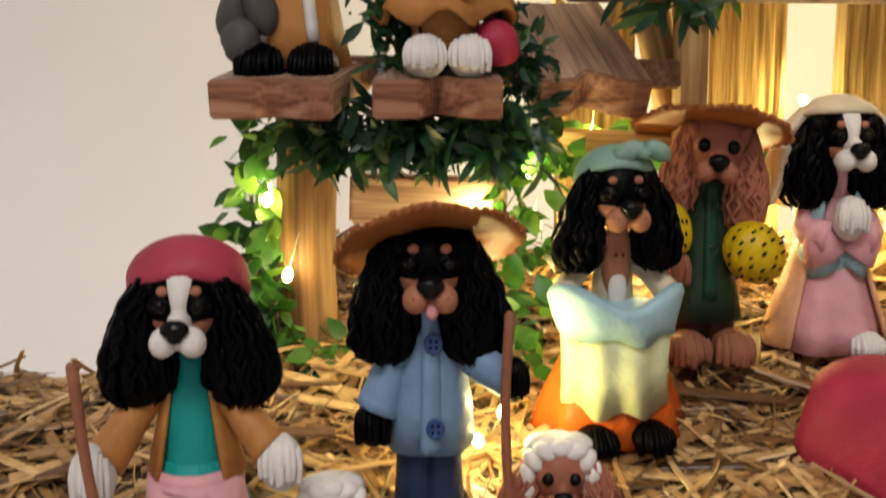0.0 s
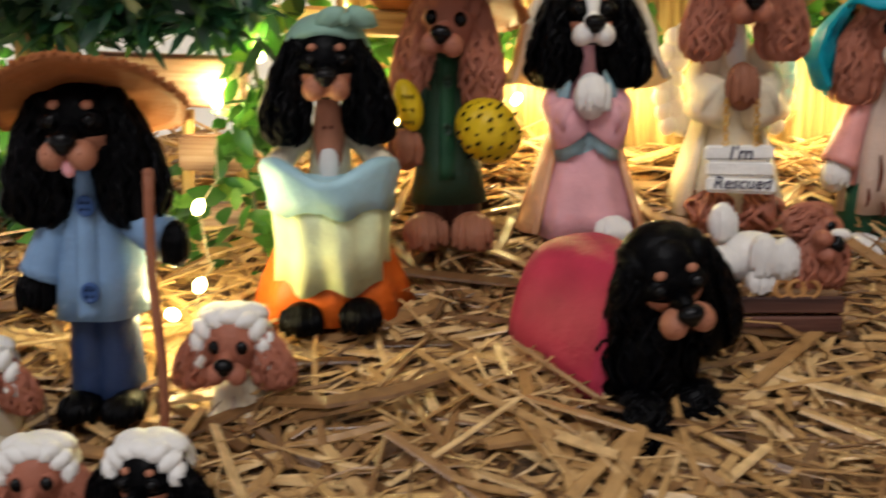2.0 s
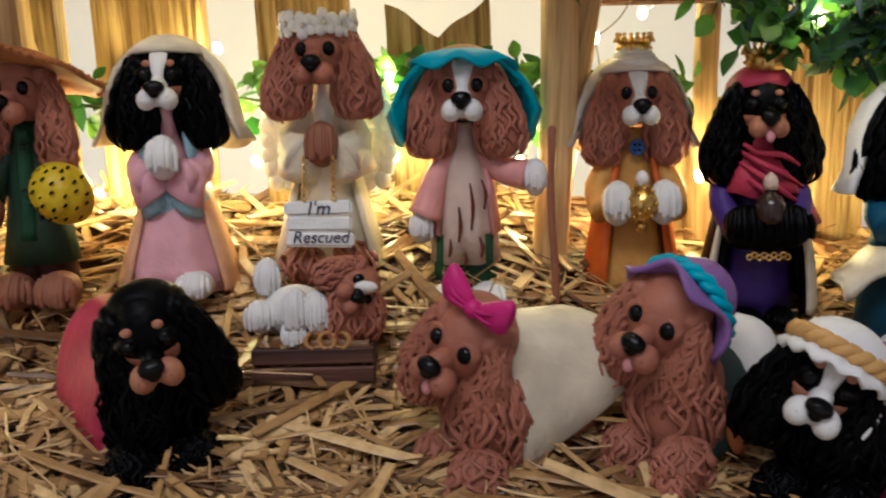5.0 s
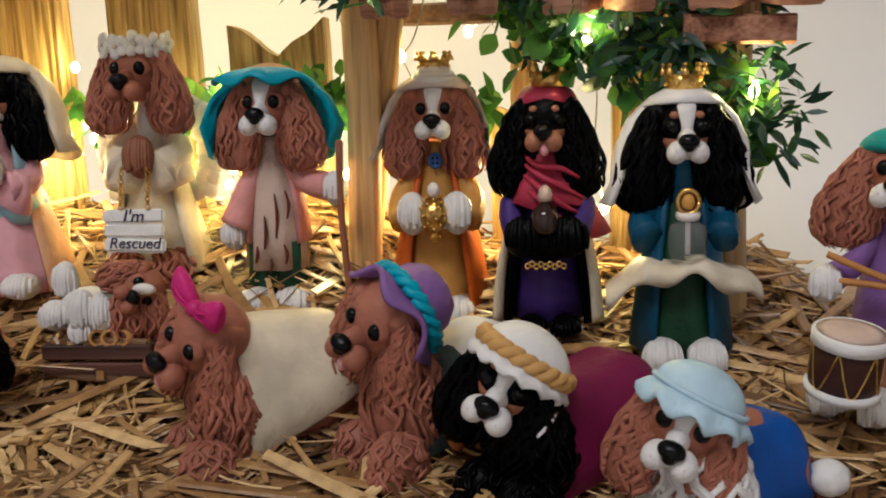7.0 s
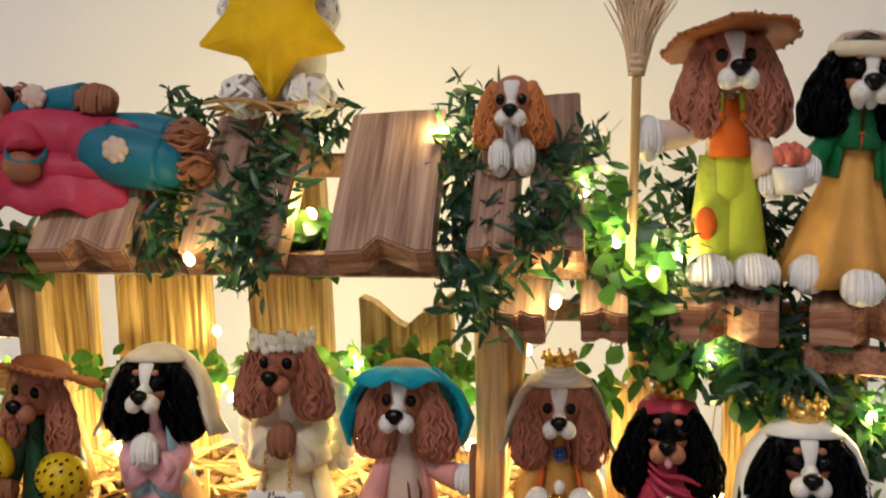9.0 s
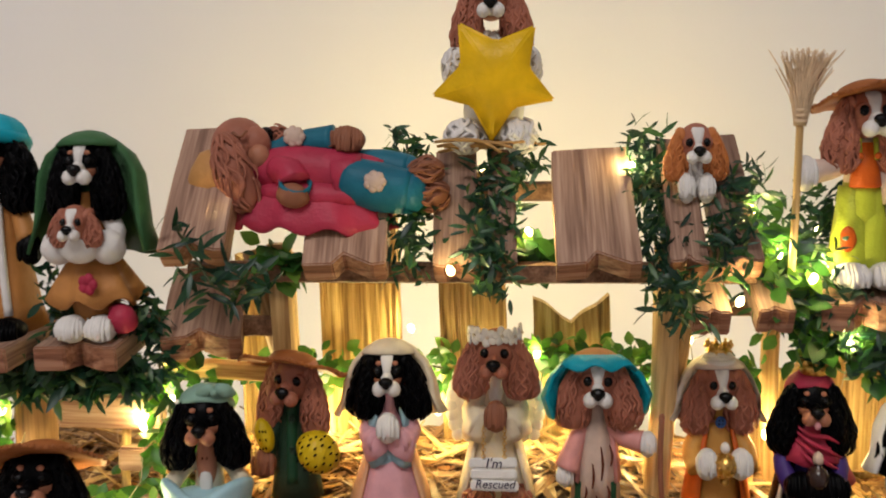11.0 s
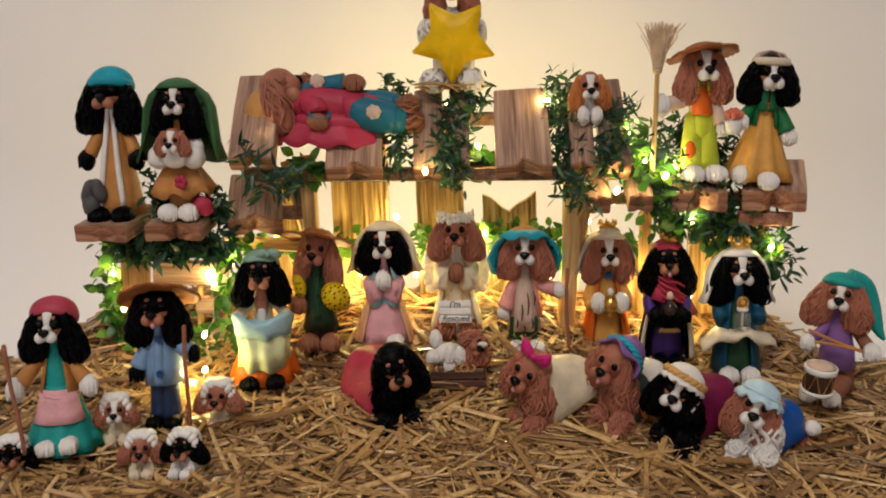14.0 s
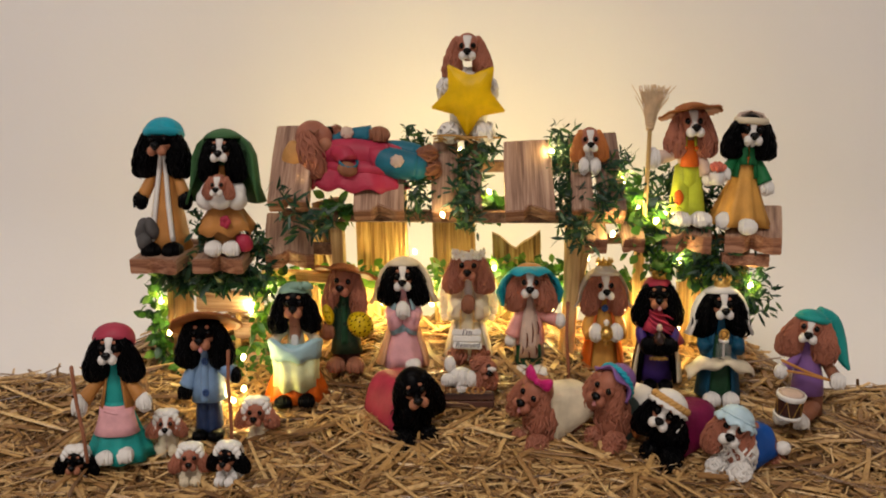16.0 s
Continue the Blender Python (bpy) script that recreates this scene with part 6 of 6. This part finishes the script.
# ---- figurines on the roofs ----
def turban_herald():
    g = Figure(22)
    g.lathe([(20, 4), (17, 16), (12, 42), (8, 64), (6, 78)], "ochre", n=30, fold=5, amp=0.05, sy=0.85)
    for x in (-1, 1):
        g.tube([(x * 9, -14, 12), (x * 6, -12, 36), (x * 3.2, -8, 62), (x * 1.5, -6.5, 78)], [2.2, 2.2, 2.0, 1.8], "white", 8)
        arm(g, (x * 8, 0, 72), (x * 14, -3, 58), (x * 18, -7, 46), "ochre", 4.5, 6.0, "black", (6, 5.5, 7.5))
        g.paw((x * 9, -14, 5), (8.5, 10, 6.5), "black", 6)
    g.ball((-18, -12, 20), (6, 6, 10), "grey", (0, 12, 0), 16, 10, 0.08, 7)
    g.ball((-9, -15, 22), (5.4, 5.4, 9), "grey", (0, -22, 0), 16, 10, 0.08, 7)
    g.ball((-15, -17, 12), (7, 5, 7), "grey", (0, 0, 0), 16, 10, 0.08)
    g.head((0, 0, 87), "tan", 1.08, 0, 4, (16, 37), 13.5, curl=1.2)
    g.ball((0, 3, 91.5), (15.0, 13, 13.5), "turquoise", (-16, 0, 0), 26, 12, 0.0, 9, 0.46)
    g.shell([(15.0, -2), (15.8, 0.5), (15.0, 3)], 2.4, "turquoise", 0, 360, (0, 3, 92), 30, rot=(-14, 0, 0))
    g.ball((-13, 6, 62), (3, 2, 12), "turquoise", (0, 8, 0))
    g.done("dog_figurine", "black-tan clay spaniel in ochre robe and turquoise turban", "figurine", (-0.0465, 0.321, 0.1505), -2)


def green_hood():
    g = Figure(23)
    g.lathe([(12, 4), (12, 14), (10, 30), (8, 48), (6, 66)], "ochre", n=24)
    g.shell([(25, 17), (21, 24), (15, 33), (9, 42)], 1.8, "ochre", 0, 360, fold=7, amp=0.10, lift=2.5, sy=0.8, n=44)
    for j in range(5):
        q = 2 * math.pi * j / 5
        g.ball((4 + 2.6 * math.cos(q), -18.5, 26 + 2.6 * math.sin(q)), (2.6, 1.6, 2.6), "red", (0, 0, 0), 9, 6)
    g.ball((17, -10, 9), (8, 6, 7), "red", (0, 20, 0), 14, 8, 0.1)
    for x in (-1, 1):
        g.paw((x * 7.5, -13, 5), (7.5, 9, 6.5), "white", 7)
        arm(g, (x * 8, 0, 60), (x * 17, -5, 48), (x * 12, -14, 42), "white", 5, 6)
        g.ball((x * 13, -12, 42), (8.5, 7.5, 8), "white", (0, 0, 0), 16, 10, 0.05, 8)
    g.head((0, -15, 53), "blenheim", 0.72, 0, 4, (11, 24), 11, spread=10, curl=0.8)
    g.ball((0, -13, 42), (9, 6, 7), "white", (0, 0, 0), 16, 10, 0.05, 8)
    g.head((0, 0, 79), "tri", 0.95, 0, 4, (14, 38), 11.5, curl=1.2)
    hood(g, 79, "hood_green", 15.5, 40, 30, 4, -6, 1.2)
    g.done("dog_figurine", "tricolour clay spaniel in green hooded cape cradling a puppy", "figurine", (0.0010, 0.313, 0.1530), 2)


def farmer():
    g = Figure(27)
    for x in (-6, 6):
        g.lathe([(12.0, 4), (10.6, 14), (8.2, 30), (6.4, 46)], "lime", (x * 0.85, 0, 0), 22, fold=4, amp=0.06)
    g.lathe([(5, 24), (10.4, 33), (9.6, 44), (7.5, 54)], "lime", n=24, sy=0.85)
    g.ball((-10, -10, 22), (4.5, 2, 6), "orange", (0, 0, 0), 12, 8, 0.05)
    g.shell([(10, 46), (8.2, 58), (5.8, 66)], 1.6, "orange", -150, -30, (0, -1.4, 0), 16, sy=0.9)
    g.lathe([(9, 44), (8.5, 56), (5.5, 68)], "rag", n=22, sy=0.85)
    for x in (-1, 1):
        g.tube([(x * 4.5, -8.2, 58), (x * 4.2, -6.5, 68)], 1.3, "lime", 7)
        g.ball((x * 4.6, -9.4, 60), (2, 1, 1.6), "orange", (0, 0, 0), 8, 6)
        g.paw((x * 9, -12, 5), (9, 10, 6.5), "white", 7)
    arm(g, (-7, 0, 62), (-17, -5, 55), (-29, -9, 53), "rag", 4, 6.5, "white", (6, 6, 8.5))
    arm(g, (7, 0, 62), (13, -3, 50), (15, -6, 39), "rag", 4, 7, "white", (5.5, 5, 5.5))
    g.head((0, 0, 78.5), "blenheim", 1.07, 3, 3, (14.5, 36), 12, curl=1.1)
    g.straw_hat((0, 3, 87.5), 25, 12.5, "straw_hat", (-12, -6, 0), 1.6)
    g.done("dog_figurine", "blenheim clay spaniel farmer in lime dungarees and straw hat", "figurine", (0.3515, 0.341, 0.1715), 3, 0.98)


def broom():
    thing = tagged(empty("broom", pose(0.3165, 0.331, 0.171, 0, 2, 0)), "small straw broom standing bristles up, held by the farmer", "broom")
    g = Figure(80)
    g.tube([(0, 0, 0), (0.4, 0, 30), (0, 0, 79)], [1.6, 1.7, 1.6], "broomstick", 9)
    mesh_object("handle", np.array(g.v) * 0.001, g.f, g.mats, g.i, True, thing)
    g = Figure(81)
    for k in range(240):
        a, r = g.rng.uniform(0, 6.28), g.rng.random() ** 0.5
        fan = g.rng.gauss(0.12, 0.35)
        l = g.rng.uniform(24, 34)
        g.tube([(2.4 * r * math.cos(a), 2.0 * r * math.sin(a), 73), (5.0 * r * math.cos(a) + 1.5 * fan, 3 * r * math.sin(a), 73 + l * 0.5), (6.6 * r * math.cos(a) + l * 0.48 * fan, 4 * r * math.sin(a), 73 + l)], [0.35, 0.35, 0.22], "bristle", 4)
    ob = mesh_object("bristles", np.array(g.v) * 0.001, g.f, g.mats, g.i, True, thing)
    ob["kind"] = "stuff"
    g = Figure(82)
    for z in (75, 77.5, 80):
        g.shell([(2.8, -0.8), (3.1, 0), (2.8, 0.8)], 0.9, "bristle", 0, 360, (0, 0, z), 16)
    mesh_object("binding", np.array(g.v) * 0.001, g.f, g.mats, g.i, True, thing)


CLAY["bristle"] = clay("broom_bristle", (0.66, 0.48, 0.30), 0.6, 0.3)
CLAY["broomstick"] = WOOD_POST
CLAY["twig"] = clay("dry_stalk", (0.42, 0.24, 0.08), 0.55, 0.3)


def flower_lady():
    g = Figure(28)
    g.lathe([(26, 3), (21, 14), (12.5, 34), (8, 50), (5.5, 64)], "amber", n=44, fold=9, amp=0.13, sy=0.8)
    g.shell([(13, 40), (11, 50), (6.5, 62)], 1.8, "green", -55, 235, sy=0.9)
    for x in (-1, 1):
        g.shell([(9, 50), (7.6, 58), (5.2, 65)], 2, "green", -90 + x * 18 - 25, -90 + x * 18 + 25, (x * 1.5, -1.5, 0), 8)
    g.button((0, -8.6, 53), 2.4, "orange")
    arm(g, (-7, 0, 58), (-14, -4, 50), (-17, -9, 44), "green", 4, 5.5, "white", (5.5, 5.2, 6))
    arm(g, (7, 0, 58), (14, -2, 46), (17, -5, 36), "green", 4.5, 7.5, "white", (6, 5.2, 6))
    for x in (-1, 1):
        g.ball((x * 2.6, -8.2, 66), (2.6, 1.6, 3.6), "white", (0, x * 20, 0), 10, 7)
    g.paw((-14, -10, 6), (8, 9, 7), "white", 7)
    g.paw((4, -17, 4), (8, 9, 6.5), "white", 7)
    g.head((0, 0, 74.5), "tri", 1.02, 2, 4, (14, 32), 13, curl=1.2, spread=8)
    g.shell([(13, 0), (12.4, 6), (9, 11), (0.8, 13.4)], 1.3, "rag", -30, 210, (0, 2, 76), 26, 1, 0.95, rot=(-14, 0, 0))
    g.shell([(12.6, 2.4), (12.9, 4.6), (12.2, 6.8)], 1.6, "cream", 0, 360, (0, 1, 77), 26, rot=(-6, 0, 0))
    ob = g.done("dog_figurine", "tricolour clay spaniel in yellow skirt, green jacket and white headscarf", "figurine", (0.3900, 0.341, 0.169), -3)
    ob.matrix_world = pose(0.3895, 0.339, 0.169, 3, 4, -3)
    thing = tagged(empty("flower_pot", pose(0.3695, 0.3295, 0.2035)), "tiny white pot with a coral flower, held by a figurine", "flower pot")
    g = Figure(83)
    g.lathe([(4.2, 0), (5.0, 3), (5.8, 8), (5.4, 9)], "white", n=18)
    mesh_object("pot", np.array(g.v) * 0.001, g.f, g.mats, g.i, True, thing)
    for k in range(16):
        g = Figure(84)
        a, e = k * 2.4, 0.2 + 0.8 * (k / 16)
        g.ball((5.2 * math.cos(a) * e, 5.2 * math.sin(a) * e, 12 + 3.2 * (1 - e)), (2.0, 2.0, 3.2), "coral", (-40 * math.sin(a) * e, 40 * math.cos(a) * e, 0), 8, 6)
        mesh_object("petal", np.array(g.v) * 0.001, g.f, g.mats, g.i, True, thing)


def star_dog():
    g = Figure(25)
    g.slim = 1.0
    g.ball((0, 8, 24), (16, 13, 24), "white", (0, 0, 0), 20, 12, 0.03, 9)
    g.curls((0, -2, 52), (12, 8, 14), "white", 24, 1.4, 0.2)
    for x in (-1, 1):
        g.curls((x * 19, -5, 46), (7.5, 7, 11), "white", 20, 1.2, 0.6)
        g.curls((x * 15, -11, 9), (9.5, 10, 9.5), "white", 20, 1.5, 0.6)
    g.head((0, -1, 82), "blenheim", 1.12, 0, 4, (14, 38), 13, curl=1.2, spread=9)
    g.done("dog_figurine", "blenheim clay spaniel sitting on the roof ridge holding a star", "figurine", (0.1830, 0.363, 0.2335), 0, 0.88)
    bm = bmesh.new()
    front, back = [], []
    for k in range(10):
        a, r = radians(-90 + 36 * k), 0.0305 if k % 2 == 0 else 0.0168
        front.append(bm.verts.new((r * math.cos(a), -0.0025, r * math.sin(a))))
        back.append(bm.verts.new((r * math.cos(a), 0.0025, r * math.sin(a))))
    cf, cb = bm.verts.new((0, -0.0048, 0)), bm.verts.new((0, 0.004, 0))
    for k in range(10):
        l = (k + 1) % 10
        bm.faces.new((front[k], front[l], cf))
        bm.faces.new((back[l], back[k], cb))
        bm.faces.new((front[l], front[k], back[k], back[l]))
    bmesh.ops.bevel(bm, geom=bm.edges[:], offset=0.0012, segments=3, affect="EDGES")
    star = part("star_ornament", bm, CLAY["yellow"], None, smooth=True)
    star.matrix_world = pose(0.1845, 0.3475, 0.2685, 5, 3, 4)
    tagged(star, "large bright yellow clay star held upright on the roof", "star")


def twigs():
    """A few dry stalks laid over the ridge under the seated dog."""
    rng = random.Random(55)
    for k in range(7):
        g = Figure(200 + k)
        l, z = rng.uniform(30, 46), rng.uniform(-2, 2)
        g.tube([(-l / 2, 0, z), (-l / 6, rng.uniform(-2, 2), z + rng.uniform(0, 2)), (l / 5, rng.uniform(-2, 2), z + 1), (l / 2, 0, -z)], [0.7, 1.0, 1.0, 0.6], "twig", 6)
        ob = mesh_object("twig", np.array(g.v) * 0.001, g.f, g.mats, g.i)
        ob.matrix_world = pose(0.172 + 0.003 * k, 0.345 + 0.002 * k, 0.2365, 0, rng.uniform(-6, 6), rng.uniform(-18, 18))
        tagged(ob, "thin dry golden-brown stalk lying on the roof ridge", "twig", "stalks on the roof ridge")


def roof_puppy():
    g = Figure(26)
    g.slim = 1.0
    g.curls((0, 3, 13), (8.5, 8, 14), "white", 18, 1.3, 0.2)
    for x in (-1, 1):
        g.paw((x * 5, -6, 6), (4.6, 5, 8), "white", 4)
    g.head((0, -1, 28), "blenheim", 0.95, 0, 6, (12, 30), 10.8, ear_key="rust", spread=10, curl=1.0)
    g.done("puppy_figurine", "small rust and white clay puppy sitting on a roof board", "figurine", (0.2758, 0.340, 0.2115), 0, 0.88)


def sleeper():
    g = Figure(29)
    g.slim = 1.0
    g.lathe([(8, -12), (11, -9), (11.8, 0), (11, 9), (8, 12)], "pillow", (-51, -4, 19), 22, 1.0, 0.8, 6, 0.05, (0, 24, 0))
    g.ball((-40, 2, 36), (13.5, 12.5, 13), "brown", (0, -20, 0), 20, 12)
    g.ball((-31, -2, 37), (7.5, 7, 8.5), "brown", (0, -20, 0), 16, 10)
    g.ball((-28, -7, 31), (5.5, 4.5, 6), "tan", (0, -10, 0), 12, 8)
    g.ball((-27, 2, 41), (4, 4, 4), "nose", (0, 0, 0), 14, 10)
    g.tube([(-40, -10, 42), (-36, -11.5, 40), (-33, -11, 43)], 0.8, "paw", 6)
    g.tube([(-41, -11, 36), (-37, -12.5, 34), (-34, -12, 36)], 0.7, "paw", 6)
    g.curls((-38, -12, 23), (9.5, 6, 20), "brown", 26, 1.0, 0.5, 12, rot=(0, -22, 0), bell=0.5)
    g.curls((-21, 6, 37), (9, 4.5, 5.5), "brown", 14, 0.9, 0.3, 9, rot=(0, 80, 0))
    g.tube([(-30, 0, 24), (-12, -1, 25), (8, 0, 24), (30, 0, 22)], [9, 12, 12.5, 10], "red", 18)
    g.tube([(-20, -7, 26), (-12, -12, 24), (-9, -15, 20)], [6, 7.5, 7.5], "red", 14)
    g.shell([(7.6, -2), (7.8, 2)], 1.6, "denim", 0, 360, (-8.5, -15.5, 19), 18, rot=(30, 15, 0))
    g.ball((-9, -18, 14), (7.5, 5, 6), "paw", (0, 10, 0), 18, 10, 0.03, 7)
    g.tube([(-26, 2, 33), (-10, 3, 38), (6, 2, 40)], [4, 6, 7.5], "denim", 14)
    g.paw((13, 0, 40), (8.5, 6.5, 7), "paw", 6)
    g.tube([(14, -4, 22), (28, -6, 19), (44, -6, 17)], [11, 12, 10.5], "denim", 18)
    g.ball((44, -6, 17), (9, 10.3, 10.3), "denim")
    g.ball((42, 4, 27), (6, 7.4, 7.4), "denim")
    g.tube([(16, 4, 28), (30, 5, 28), (42, 4, 27)], [8, 8.5, 7.5], "denim", 14)
    g.shell([(13.5, -7), (12.2, 2), (11, 7)], 1.3, "red", 0, 360, (16, -2, 22), 26, fold=4, amp=0.06, rot=(0, 78, 0))
    for z, x in ((27, 51), (16, 54)):
        g.curls((x, -4, z), (6.5, 7, 9), "paw", 16, 1.0, 0.3, rot=(0, 80, 0))
    for x, y, z in ((29, -17.5, 22), (-12, -4, 41)):
        for k in range(7):
            a = 2 * math.pi * k / 7
            g.ball((x + 3.2 * math.cos(a), y, z + 3.0 * math.sin(a)), (2.4, 1.3, 2.3), "rag", (0, 0, 0), 7, 5)
        g.ball((x, y - 0.2, z), (4, 1.5, 4), "rag", (0, 0, 0), 10, 6)
    g.shell([(41, -6), (39.5, -2), (34, 6), (25, 14)], 1.6, "red", -174, -6, (-3, 2, 4), 70, 1.0, 0.54, 11, 0.05, 1.8)
    g.ball((0, -4, 14), (31, 12, 8), "red", (0, 0, 0), 26, 10, 0.02)
    ob = g.done("dog_figurine", "ruby clay spaniel asleep on the roof in red and teal patchwork", "figurine", (0.1015, 0.338, 0.203), 0, 0.98)
    ob.matrix_world = pose(0.1015, 0.338, 0.202, 0, 3, 0)


turban_herald()
green_hood()
farmer()
broom()
flower_lady()
star_dog()
twigs()
roof_puppy()
sleeper()
